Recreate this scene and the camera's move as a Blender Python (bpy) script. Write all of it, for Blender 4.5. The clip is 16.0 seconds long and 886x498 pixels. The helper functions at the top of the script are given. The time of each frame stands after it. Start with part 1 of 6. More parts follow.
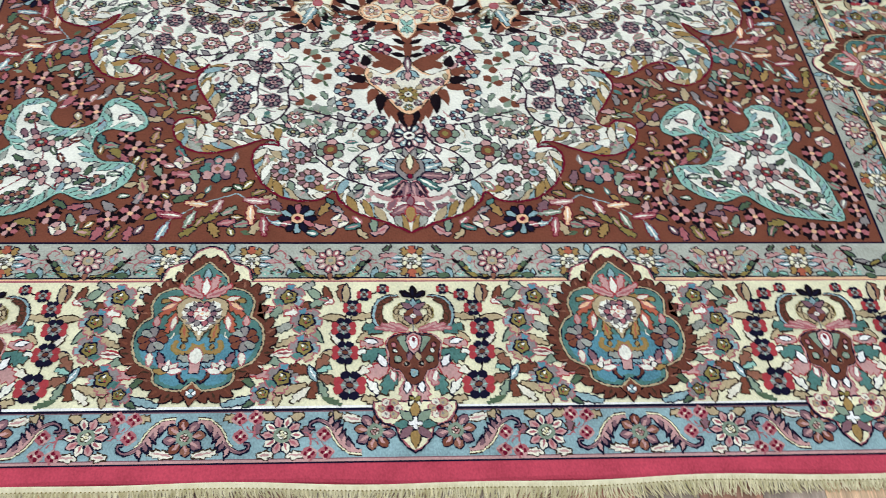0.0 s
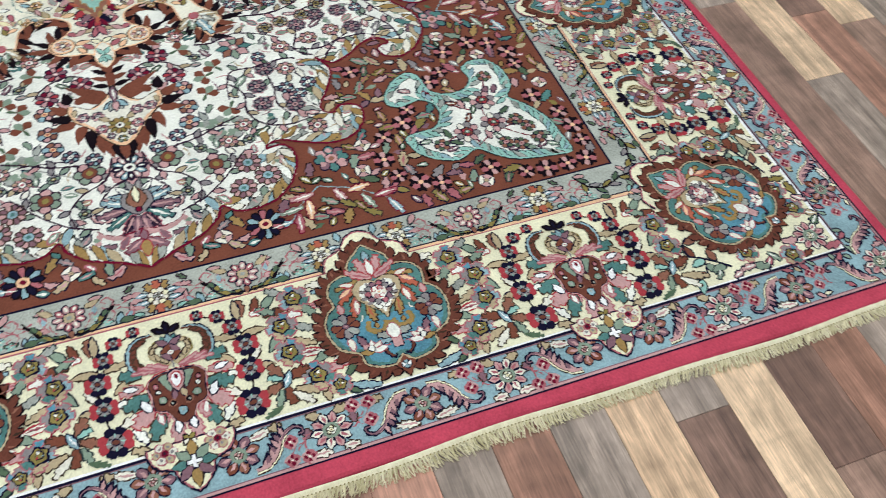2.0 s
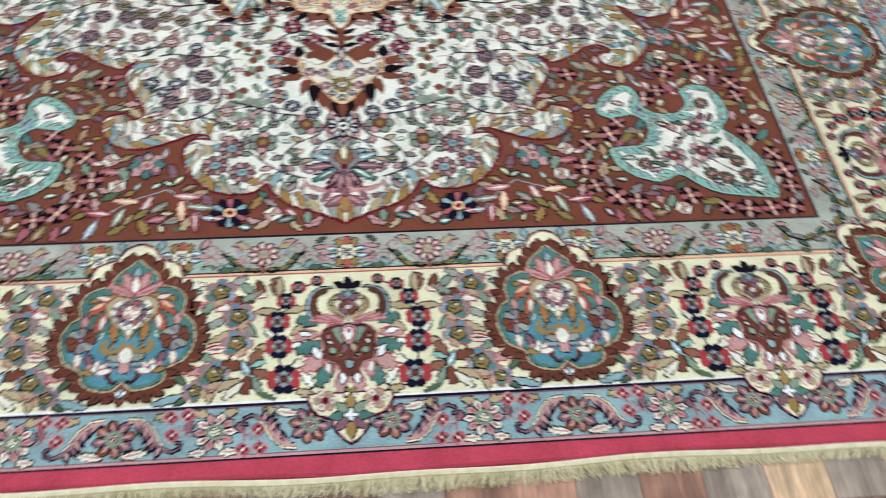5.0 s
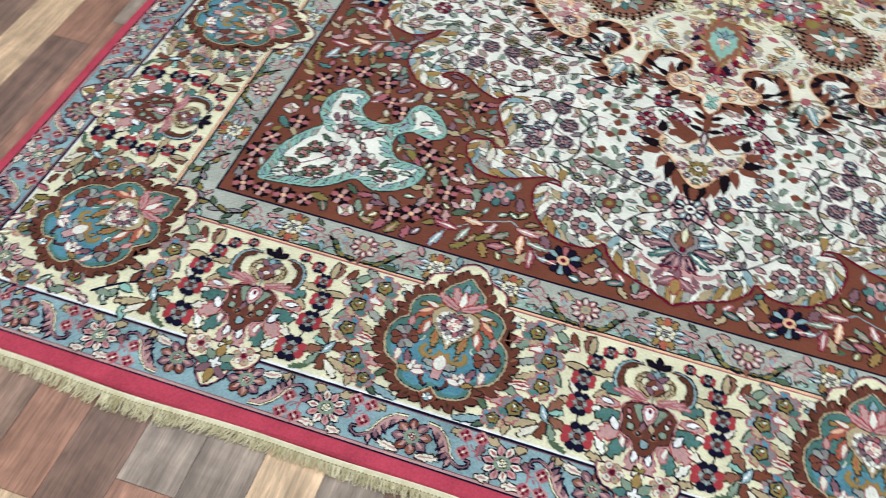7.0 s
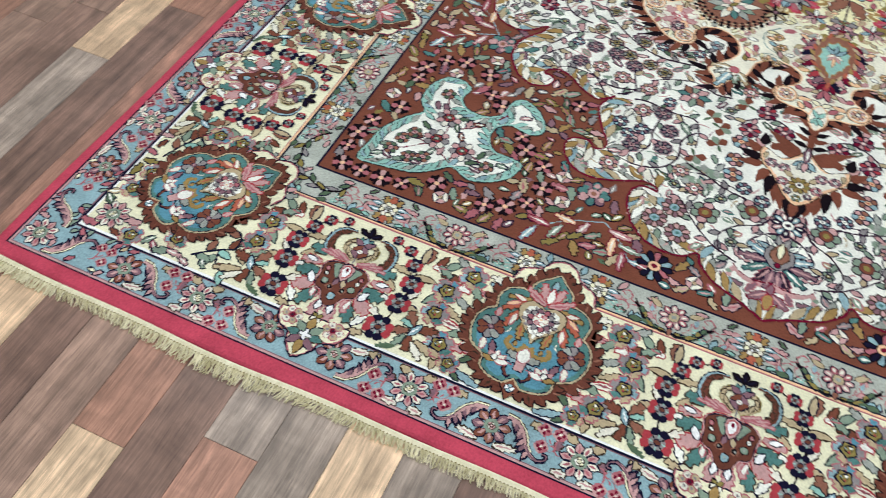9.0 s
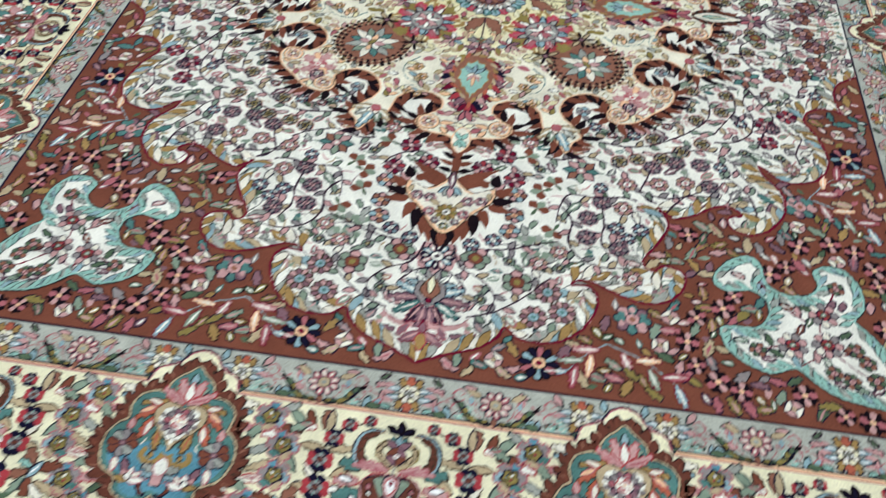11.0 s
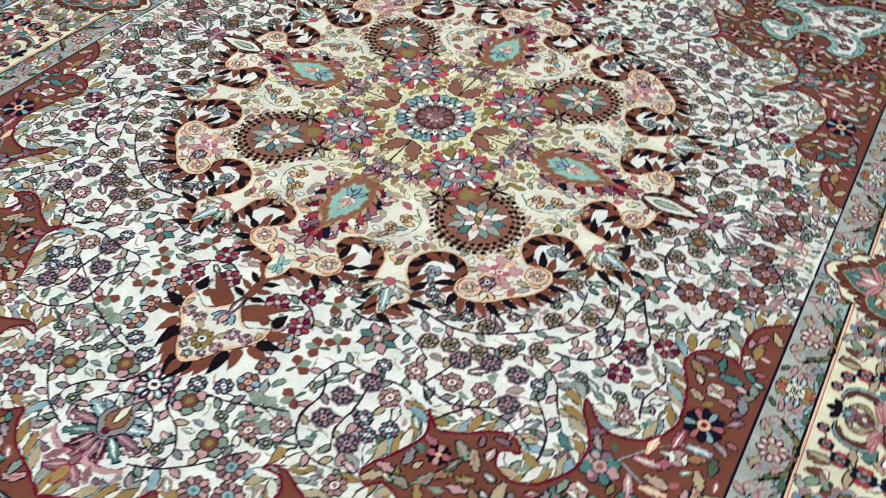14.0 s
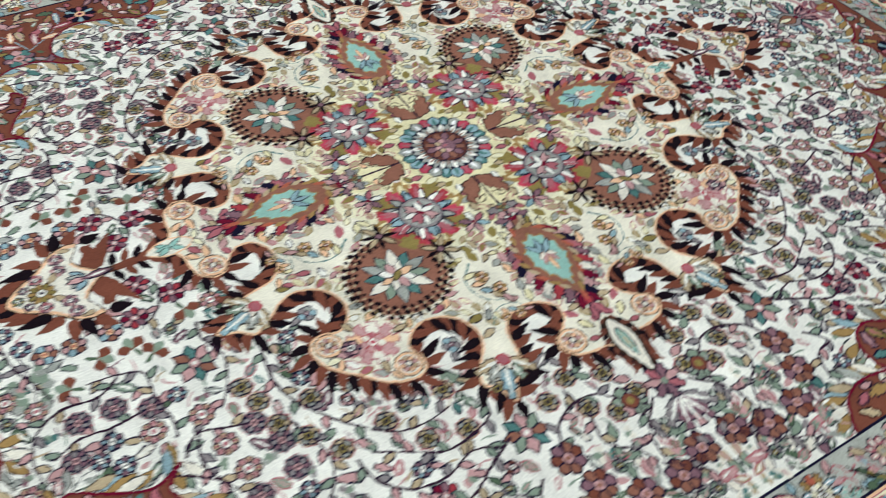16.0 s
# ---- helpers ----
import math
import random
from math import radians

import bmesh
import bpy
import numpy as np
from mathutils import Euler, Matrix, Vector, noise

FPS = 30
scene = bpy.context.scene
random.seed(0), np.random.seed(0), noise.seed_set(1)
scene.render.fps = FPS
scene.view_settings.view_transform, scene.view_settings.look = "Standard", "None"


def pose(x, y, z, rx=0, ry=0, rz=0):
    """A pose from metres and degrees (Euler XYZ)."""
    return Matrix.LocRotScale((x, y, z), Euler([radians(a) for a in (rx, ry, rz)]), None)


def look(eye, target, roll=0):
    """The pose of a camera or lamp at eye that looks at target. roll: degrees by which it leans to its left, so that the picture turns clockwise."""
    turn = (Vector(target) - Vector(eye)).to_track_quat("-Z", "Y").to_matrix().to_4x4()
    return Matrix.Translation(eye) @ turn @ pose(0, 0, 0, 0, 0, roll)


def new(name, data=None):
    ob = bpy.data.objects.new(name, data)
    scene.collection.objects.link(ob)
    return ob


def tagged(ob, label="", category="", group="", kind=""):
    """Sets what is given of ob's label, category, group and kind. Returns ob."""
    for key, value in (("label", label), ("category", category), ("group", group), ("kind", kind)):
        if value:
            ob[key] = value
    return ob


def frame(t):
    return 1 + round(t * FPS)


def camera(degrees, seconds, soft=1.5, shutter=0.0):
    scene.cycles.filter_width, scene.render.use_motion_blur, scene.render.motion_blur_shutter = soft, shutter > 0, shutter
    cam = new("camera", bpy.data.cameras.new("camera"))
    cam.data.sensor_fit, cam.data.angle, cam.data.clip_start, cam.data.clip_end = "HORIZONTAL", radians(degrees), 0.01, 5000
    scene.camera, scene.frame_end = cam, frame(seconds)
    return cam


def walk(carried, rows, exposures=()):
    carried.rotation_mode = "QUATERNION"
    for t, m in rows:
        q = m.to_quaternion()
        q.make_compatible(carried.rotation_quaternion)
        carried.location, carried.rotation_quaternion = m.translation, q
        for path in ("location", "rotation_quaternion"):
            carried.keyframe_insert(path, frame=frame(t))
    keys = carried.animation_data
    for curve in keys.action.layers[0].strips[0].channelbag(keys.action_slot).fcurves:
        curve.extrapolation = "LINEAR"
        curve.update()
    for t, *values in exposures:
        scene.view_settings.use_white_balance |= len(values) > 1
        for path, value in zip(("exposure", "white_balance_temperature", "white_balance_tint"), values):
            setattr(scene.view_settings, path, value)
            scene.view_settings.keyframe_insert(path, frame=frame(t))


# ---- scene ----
cam = camera(53.1, 16.0, soft=0.9, shutter=0.65)
PATH = [
    (0, (-0.042, -2.418, 1.433), (0.085, -1.219, -0.163), 4.8),
    (0.5, (-0.016, -2.421, 1.42), (0.172, -1.238, -0.182), 4.7),
    (1, (0.027, -2.423, 1.419), (0.341, -1.266, -0.181), 5.1),
    (1.5, (0.072, -2.425, 1.413), (0.509, -1.293, -0.177), 5.4),
    (2, (0.099, -2.429, 1.413), (0.616, -1.317, -0.167), 5.4),
    (2.5, (0.11, -2.429, 1.409), (0.683, -1.337, -0.166), 5.7),
    (3, (0.126, -2.434, 1.413), (0.716, -1.35, -0.161), 5.2),
    (3.2, (0.127, -2.439, 1.411), (0.72, -1.351, -0.159), 5.0),
    (5.3, (-0.016, -2.425, 1.414), (0.096, -1.228, -0.185), 5.6),
    (5.5, (-0.051, -2.43, 1.418), (0.015, -1.224, -0.176), 5.9),
    (6, (-0.107, -2.447, 1.422), (-0.182, -1.212, -0.149), 5.3),
    (6.5, (-0.145, -2.448, 1.434), (-0.346, -1.215, -0.128), 4.7),
    (7, (-0.173, -2.448, 1.44), (-0.492, -1.23, -0.114), 4.3),
    (7.5, (-0.195, -2.461, 1.443), (-0.604, -1.267, -0.109), 4.1),
    (8, (-0.212, -2.474, 1.438), (-0.681, -1.306, -0.116), 3.6),
    (8.5, (-0.221, -2.483, 1.436), (-0.708, -1.327, -0.122), 3.7),
    (9, (-0.216, -2.483, 1.443), (-0.67, -1.326, -0.123), 4.0),
    (9.5, (-0.172, -2.466, 1.447), (-0.501, -1.26, -0.114), 4.4),
    (10, (-0.076, -2.427, 1.437), (-0.256, -1.172, -0.109), 3.1),
    (10.2, (-0.032, -2.405, 1.432), (-0.162, -1.134, -0.106), 2.2),
    (12.3, (0.504, -1.954, 1.371), (0.263, -0.558, -0.041), 2.2),
    (12.5, (0.555, -1.914, 1.375), (0.295, -0.523, -0.038), 2.3),
    (13, (0.765, -1.83, 1.366), (0.25, -0.518, -0.053), 0.6),
    (13.5, (0.912, -1.759, 1.346), (0.26, -0.483, -0.049), 1.1),
    (14, (0.947, -1.653, 1.356), (0.251, -0.393, -0.033), 2.7),
    (14.5, (1.067, -1.49, 1.338), (0.166, -0.337, -0.025), 0.3),
    (15, (1.245, -1.306, 1.332), (0.224, -0.335, -0.088), 3.7),
    (15.5, (1.275, -1.101, 1.297), (0.171, -0.271, -0.151), 3.2),
    (16, (1.283, -0.886, 1.289), (0.142, -0.107, -0.157), 3.5),
]
walk(cam, [(t, look(eye, target, roll)) for t, eye, target, roll in PATH], [(0, -0.10), (3, -0.05), (6.5, -0.08), (10.2, -0.08), (12.5, -0.05), (14.5, -0.01), (15.5, 0.0), (16, -0.10)])
# ---- light ----
scene.view_settings.exposure = 0.0
world = bpy.data.worlds.new("room_air")
scene.world = world
world.use_nodes = True
world.node_tree.nodes["Background"].inputs[0].default_value = (0.9, 0.95, 1.0, 1)
world.node_tree.nodes["Background"].inputs[1].default_value = 0.05
# made-up ceiling panels that light the rug; the real source is unknown
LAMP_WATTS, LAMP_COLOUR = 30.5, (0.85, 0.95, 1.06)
ADDED_PANELS = [(x, y) for x in (-2.4, 0.0, 2.4) for y in (-3.0, 0.2, 3.4)]
for px, py in ADDED_PANELS:
    lamp = bpy.data.lights.new("added_panel_light", "AREA")
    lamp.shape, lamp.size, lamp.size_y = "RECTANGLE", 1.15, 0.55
    # watts weighted by place: stronger near and west, weaker at the far end
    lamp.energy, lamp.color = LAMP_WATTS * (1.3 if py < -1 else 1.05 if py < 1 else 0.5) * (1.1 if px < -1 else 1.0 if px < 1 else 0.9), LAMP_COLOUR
    new("added_panel_light", lamp).matrix_world = pose(px, py, 2.955)


# ---- materials ----
def lin(r, g, b):
    return tuple(((c / 255 + 0.055) / 1.055) ** 2.4 if c > 10 else c / 255 / 12.92 for c in (r, g, b)) + (1,)


def base_material(name):
    m = bpy.data.materials.new(name)
    m.use_nodes = True
    return m, m.node_tree.nodes, m.node_tree.links, m.node_tree.nodes["Principled BSDF"]


def yarn(name, rgb, wear=0.22):
    """Knotted wool: colour with slow dye changes, knot-to-knot speckle and a knotted relief."""
    m, n, l, p = base_material("wool_" + name)
    pos = n.new("ShaderNodeNewGeometry")
    slow, knots = n.new("ShaderNodeTexNoise"), n.new("ShaderNodeTexNoise")
    slow.inputs["Scale"].default_value, slow.inputs["Detail"].default_value = 16.0, 5.0
    knots.inputs["Scale"].default_value, knots.inputs["Detail"].default_value = 330.0, 1.5
    rows = n.new("ShaderNodeMapping")
    rows.inputs["Scale"].default_value = (1.0, 0.6, 1.0)
    l.new(pos.outputs["Position"], slow.inputs["Vector"])
    l.new(pos.outputs["Position"], rows.inputs["Vector"])
    l.new(rows.outputs["Vector"], knots.inputs["Vector"])
    both = n.new("ShaderNodeMath")
    both.operation = "ADD"
    l.new(slow.outputs["Fac"], both.inputs[0])
    l.new(knots.outputs["Fac"], both.inputs[1])
    span = n.new("ShaderNodeMapRange")
    span.inputs["From Min"].default_value, span.inputs["From Max"].default_value = 0.6, 1.4
    span.inputs["To Min"].default_value, span.inputs["To Max"].default_value = 1 - wear * 1.3, 1 + wear
    l.new(both.outputs[0], span.inputs["Value"])
    mix = n.new("ShaderNodeVectorMath")
    mix.operation = "SCALE"
    mix.inputs[0].default_value = lin(*rgb)[:3]
    l.new(span.outputs[0], mix.inputs["Scale"])
    l.new(mix.outputs[0], p.inputs["Base Color"])
    bump = n.new("ShaderNodeBump")
    bump.inputs["Strength"].default_value, bump.inputs["Distance"].default_value = 0.7, 0.002
    l.new(knots.outputs["Fac"], bump.inputs["Height"])
    l.new(bump.outputs[0], p.inputs["Normal"])
    p.inputs["Roughness"].default_value, p.inputs["Specular IOR Level"].default_value = 0.9, 0.06
    return m


DYES = {
    "ivory": (235, 235, 222), "cream": (231, 227, 192), "pale": (228, 224, 206), "fog": (174, 178, 166), "shell": (230, 226, 204), "butter": (224, 217, 172), "peach": (232, 190, 150), "tan": (184, 166, 132),
    "gold": (160, 130, 80), "olive": (138, 124, 70), "rust": (120, 70, 54), "clay": (142, 96, 78), "umber": (62, 48, 38), "pine": (40, 50, 52), "brown": (104, 60, 48), "orange": (176, 96, 74),
    "red": (190, 72, 90), "madder": (166, 62, 68), "crimson": (112, 20, 44), "rose": (172, 102, 108), "pink": (194, 152, 148),
    "mauve": (132, 98, 106), "plum": (50, 30, 46), "navy": (22, 20, 42), "black": (22, 14, 20), "teal": (82, 124, 118),
    "blue": (90, 142, 158), "sky": (142, 172, 177), "aqua": (146, 190, 176), "sage": (132, 150, 130), "moss": (84, 104, 80),
    "mist": (158, 162, 152), "grey": (140, 134, 132), "white": (240, 240, 236),
}
WOOL = {k: yarn(k, v, 0.34 if k in ("sky", "mist", "fog", "blue", "teal") else 0.22) for k, v in DYES.items()}


def fringe_material():
    m, n, l, p = base_material("cotton_fringe")
    pos, noise_a, ramp = n.new("ShaderNodeNewGeometry"), n.new("ShaderNodeTexNoise"), n.new("ShaderNodeValToRGB")
    noise_a.inputs["Scale"].default_value = 60.0
    ramp.color_ramp.elements[0].color, ramp.color_ramp.elements[1].color = lin(198, 188, 146), lin(244, 237, 208)
    ramp.color_ramp.elements[0].position, ramp.color_ramp.elements[1].position = 0.25, 0.75
    add = n.new("ShaderNodeMath")
    add.operation = "MULTIPLY_ADD"
    add.inputs[1].default_value = 0.5
    l.new(pos.outputs["Random Per Island"], add.inputs[0])
    half = n.new("ShaderNodeMath")
    half.operation = "MULTIPLY"
    half.inputs[1].default_value = 0.5
    l.new(pos.outputs["Position"], noise_a.inputs["Vector"])
    l.new(noise_a.outputs["Fac"], half.inputs[0])
    l.new(half.outputs[0], add.inputs[2])
    l.new(add.outputs[0], ramp.inputs["Fac"])
    l.new(ramp.outputs[0], p.inputs["Base Color"])
    p.inputs["Roughness"].default_value = 0.9
    return m


def wood_material(name, per_object, tones=None):
    """Printed laminate: board tone by piece, long grain streaks, darker figure and a satin coat."""
    m, n, l, p = base_material(name)
    geo = n.new("ShaderNodeNewGeometry")
    if per_object:
        pick = n.new("ShaderNodeObjectInfo").outputs["Random"]
    else:
        pick = geo.outputs["Random Per Island"]
    shift = n.new("ShaderNodeVectorMath")
    shift.operation = "SCALE"
    shift.inputs[0].default_value = (37.0, 53.0, 11.0)
    l.new(pick, shift.inputs["Scale"])
    add = n.new("ShaderNodeVectorMath")
    l.new(geo.outputs["Position"], add.inputs[0])
    l.new(shift.outputs[0], add.inputs[1])
    tone = n.new("ShaderNodeValToRGB")
    steps = [(0.0, tones[0]), (1.0, tones[1])] if tones else [(0.0, (114, 88, 78)), (0.15, (132, 104, 92)), (0.18, (216, 180, 152)), (0.29, (202, 168, 144)), (0.33, (150, 130, 116)), (0.47, (168, 146, 130)), (0.51, (178, 130, 110)), (0.60, (186, 142, 122)), (0.63, (122, 96, 84)), (0.76, (134, 106, 94)), (0.79, (222, 188, 162)), (0.87, (206, 178, 156)), (0.90, (160, 138, 122)), (1.0, (178, 148, 130))]
    ramp = tone.color_ramp
    ramp.elements[0].position, ramp.elements[0].color = steps[0][0], lin(*steps[0][1])
    ramp.elements[1].position, ramp.elements[1].color = steps[-1][0], lin(*steps[-1][1])
    for place, rgb in steps[1:-1]:
        ramp.elements.new(place).color = lin(*rgb)
    l.new(pick, tone.inputs["Fac"])
    out = tone.outputs["Color"]
    heights = []
    for scale, stretch, low, high in ((60.0, (1.0, 0.05, 1.0), 0.76, 1.20), (11.0, (1.0, 0.6, 1.0), 0.72, 1.30), (300.0, (1.0, 0.05, 1.0), 0.70, 1.28), (26.0, (0.35, 1.0, 1.0), 0.88, 1.10)):
        mp, nz, mr, sc = n.new("ShaderNodeMapping"), n.new("ShaderNodeTexNoise"), n.new("ShaderNodeMapRange"), n.new("ShaderNodeVectorMath")
        mp.inputs["Scale"].default_value = stretch
        nz.inputs["Scale"].default_value, nz.inputs["Detail"].default_value, nz.inputs["Distortion"].default_value = scale, 5.0, 0.9
        mr.inputs["From Min"].default_value, mr.inputs["From Max"].default_value = 0.3, 0.7
        mr.inputs["To Min"].default_value, mr.inputs["To Max"].default_value = low, high
        sc.operation = "SCALE"
        l.new(add.outputs[0], mp.inputs["Vector"])
        l.new(mp.outputs[0], nz.inputs["Vector"])
        l.new(nz.outputs["Fac"], mr.inputs["Value"])
        l.new(out, sc.inputs[0])
        l.new(mr.outputs[0], sc.inputs["Scale"])
        out = sc.outputs[0]
        heights.append(nz.outputs["Fac"])
    mp, rings, mr, sc = n.new("ShaderNodeMapping"), n.new("ShaderNodeTexWave"), n.new("ShaderNodeMapRange"), n.new("ShaderNodeVectorMath")
    mp.inputs["Scale"].default_value = (1.0, 0.10, 1.0)
    rings.inputs["Scale"].default_value, rings.inputs["Distortion"].default_value = 6.0, 16.0
    rings.inputs["Detail"].default_value, rings.inputs["Detail Scale"].default_value = 3.0, 0.6
    mr.inputs["To Min"].default_value, mr.inputs["To Max"].default_value = 0.86, 1.09
    sc.operation = "SCALE"
    l.new(add.outputs[0], mp.inputs["Vector"])
    l.new(mp.outputs[0], rings.inputs["Vector"])
    l.new(rings.outputs["Fac"], mr.inputs["Value"])
    l.new(out, sc.inputs[0])
    l.new(mr.outputs[0], sc.inputs["Scale"])
    l.new(sc.outputs[0], p.inputs["Base Color"])
    bump = n.new("ShaderNodeBump")
    bump.inputs["Strength"].default_value, bump.inputs["Distance"].default_value = 0.15, 0.0006
    l.new(heights[2], bump.inputs["Height"])
    l.new(bump.outputs[0], p.inputs["Normal"])
    p.inputs["Roughness"].default_value, p.inputs["Specular IOR Level"].default_value = 0.36, 0.5
    return m


def plaster(name, rgb):
    m, n, l, p = base_material(name)
    nz, ramp = n.new("ShaderNodeTexNoise"), n.new("ShaderNodeValToRGB")
    nz.inputs["Scale"].default_value = 3.0
    ramp.color_ramp.elements[0].color = lin(*[c - 10 for c in rgb])
    ramp.color_ramp.elements[1].color = lin(*rgb)
    l.new(nz.outputs["Fac"], ramp.inputs["Fac"])
    l.new(ramp.outputs[0], p.inputs["Base Color"])
    p.inputs["Roughness"].default_value = 0.9
    return m


FRINGE, WOOD_JOINED = fringe_material(), wood_material("laminate_boards", False)
WOODS = {
    "dark": wood_material("dark_laminate", True, ((122, 94, 81), (140, 111, 96))), "mid": wood_material("brown_laminate", True, ((144, 115, 99), (160, 130, 112))),
    "red": wood_material("reddish_laminate", True, ((154, 113, 93), (177, 132, 111))), "grey": wood_material("greyish_laminate", True, ((150, 134, 120), (173, 155, 140))),
    "pale": wood_material("pale_laminate", True, ((212, 178, 143), (223, 192, 157))),
}
WALL_PAINT, CEILING_PAINT, ADDED_LAMP_TRIM = plaster("wall_paint", (222, 220, 212)), plaster("ceiling_paint", (236, 236, 232)), plaster("added_lamp_trim", (230, 230, 230))
SUBFLOOR = plaster("joint_shadow", (60, 46, 38))


# ---- room ----
def box_mesh(name, lo, hi, material, bevel=0.0):
    bm = bmesh.new()
    bmesh.ops.create_cube(bm, size=1)
    for v in bm.verts:
        v.co = Vector([lo[i] + (v.co[i] + 0.5) * (hi[i] - lo[i]) for i in range(3)])
    if bevel:
        bmesh.ops.bevel(bm, geom=bm.edges[:], offset=bevel, segments=1, affect="EDGES")
    mesh = bpy.data.meshes.new(name)
    bm.to_mesh(mesh)
    bm.free()
    mesh.materials.append(material)
    return mesh


RX, RY, RZ = 4.6, 5.2, 3.0
for name, lo, hi, mat, text in (
    ("floor", (-RX, -RY, -0.05), (RX, RY, -0.0015), SUBFLOOR, "wood laminate floor of mixed brown boards"),
    # ceiling and walls stay out of view; added to enclose and bounce the light
    ("ceiling", (-RX, -RY, RZ), (RX, RY, RZ + 0.1), CEILING_PAINT, "unseen plain white painted ceiling added to close the room"),
    ("wall_north", (-RX, RY, 0), (RX, RY + 0.12, RZ), WALL_PAINT, "unseen plain off-white painted wall added to close the room"),
    ("wall_south", (-RX, -RY - 0.12, 0), (RX, -RY, RZ), WALL_PAINT, "unseen plain off-white painted wall added to close the room"),
    ("wall_west", (-RX - 0.12, -RY, 0), (-RX, RY, RZ), WALL_PAINT, "unseen plain off-white painted wall added to close the room"),
    ("wall_east", (RX, -RY, 0), (RX + 0.12, RY, RZ), WALL_PAINT, "unseen plain off-white painted wall added to close the room"),
):
    tagged(new(name, box_mesh(name, lo, hi, mat)), text, name.split("_")[0], kind="structure")
floor = bpy.data.objects["floor"]

# casings for the added panels; out of view, no such fixtures known
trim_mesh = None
for px, py in ADDED_PANELS:
    light = new("added_ceiling_light")
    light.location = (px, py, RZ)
    tagged(light, "unseen white panel light added on the ceiling to light the rug", "ceiling light", "ceiling panel lights")
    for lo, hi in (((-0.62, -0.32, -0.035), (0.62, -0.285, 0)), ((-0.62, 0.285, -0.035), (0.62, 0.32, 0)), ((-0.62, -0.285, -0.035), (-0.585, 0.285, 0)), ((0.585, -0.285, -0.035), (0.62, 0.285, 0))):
        rail = new("frame", box_mesh("frame", lo, hi, ADDED_LAMP_TRIM, 0.003))
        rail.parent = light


# ---- flat drawing in wool ----
TOP, STEP = 0.0120, 0.00020


def uneven(pts, step=0.0046, amount=0.0012):
    """Hand-knotted outlines: long sides broken into short ones that stray a little."""
    out = []
    for i, a in enumerate(pts):
        d = pts[(i + 1) % len(pts)] - a
        n = min(40, int(abs(d) / step) + 1) if abs(d) < 0.2 else 1
        out += [a + d * j / n for j in range(n)]
    return [p + complex(amount * math.sin(2310 * p.real + 1710 * p.imag + 3 * math.sin(977 * p.imag)), amount * math.sin(1930 * p.imag - 1370 * p.real + 3 * math.sin(1123 * p.real))) for p in out]


class Sheet:
    """Coloured faces of wool, each at a level of the pile; points are complex numbers."""

    def __init__(self):
        self.verts, self.faces, self.mats, self.names, self.laid = [], [], [], [], 0

    def poly(self, pts, dye, level):
        pts = uneven(pts)
        k = len(self.verts)
        z = TOP + level * STEP + (len(self.faces) % 20) * 1e-7
        self.verts += [(p.real, p.imag, z) for p in pts]
        self.faces.append(tuple(range(k, k + len(pts))))
        if dye not in self.names:
            self.names.append(dye)
        self.mats.append(self.names.index(dye))

    def band(self, left, right, dye, level):
        for i in range(len(left) - 1):
            self.poly([left[i], left[i + 1], right[i + 1], right[i]], dye, level)

    def mesh(self, name):
        me = bpy.data.meshes.new(name)
        me.from_pydata(self.verts, [], self.faces)
        for d in self.names:
            me.materials.append(WOOL[d])
        me.polygons.foreach_set("material_index", self.mats)
        return me


def turn(deg):
    a = radians(deg)
    return complex(math.cos(a), math.sin(a))


def smooth(points, per=4, closed=False):
    """A rounded line through the given points."""
    p = [complex(*q) if isinstance(q, tuple) else q for q in points]
    n, out = len(p), []
    for i in range(n if closed else n - 1):
        a, b, c, d = (p[(i - 1) % n], p[i], p[(i + 1) % n], p[(i + 2) % n]) if closed else (p[max(i - 1, 0)], p[i], p[i + 1], p[min(i + 2, n - 1)])
        for k in range(per):
            t = k / per
            m0, m1 = (c - a) * 0.42, (d - b) * 0.42
            out.append((2 * t**3 - 3 * t**2 + 1) * b + (t**3 - 2 * t**2 + t) * m0 + (-2 * t**3 + 3 * t**2) * c + (t**3 - t**2) * m1)
    if not closed:
        out.append(p[-1])
    return out


def grow(pts, d):
    """The closed outline moved outward by d."""
    n = len(pts)
    area = sum((pts[i].conjugate() * pts[(i + 1) % n]).imag for i in range(n))
    side = -1j if area > 0 else 1j
    out = []
    for i in range(n):
        a, b = pts[i] - pts[i - 1], pts[(i + 1) % n] - pts[i]
        t = (a / abs(a) if abs(a) > 1e-9 else 0) + (b / abs(b) if abs(b) > 1e-9 else 0)
        out.append(pts[i] + (d * side * t / abs(t) if abs(t) > 1e-6 else 0))
    return out


def along(pts, step, start=0.0):
    """Places and directions at even steps along a line."""
    out, want, run = [], start, 0.0
    for a, b in zip(pts, pts[1:]):
        d = abs(b - a)
        while d > 1e-9 and want <= run + d:
            out.append((a + (b - a) * (want - run) / d, (b - a) / d))
            want += step
        run += d
    return out


def stroke(s, pts, w0, w1, dye, level):
    n = len(pts)
    left, right = [], []
    for i in range(n):
        t = pts[min(i + 1, n - 1)] - pts[max(i - 1, 0)]
        t = t / abs(t) if abs(t) > 1e-9 else 1
        w = (w0 + (w1 - w0) * i / (n - 1)) / 2
        left.append(pts[i] + 1j * t * w)
        right.append(pts[i] - 1j * t * w)
    s.band(left, right, dye, level)


LINES = {"olive": "umber", "moss": "pine", "tan": "olive", "rust": "umber", "mauve": "plum", "plum": "navy", "grey": "pine"}


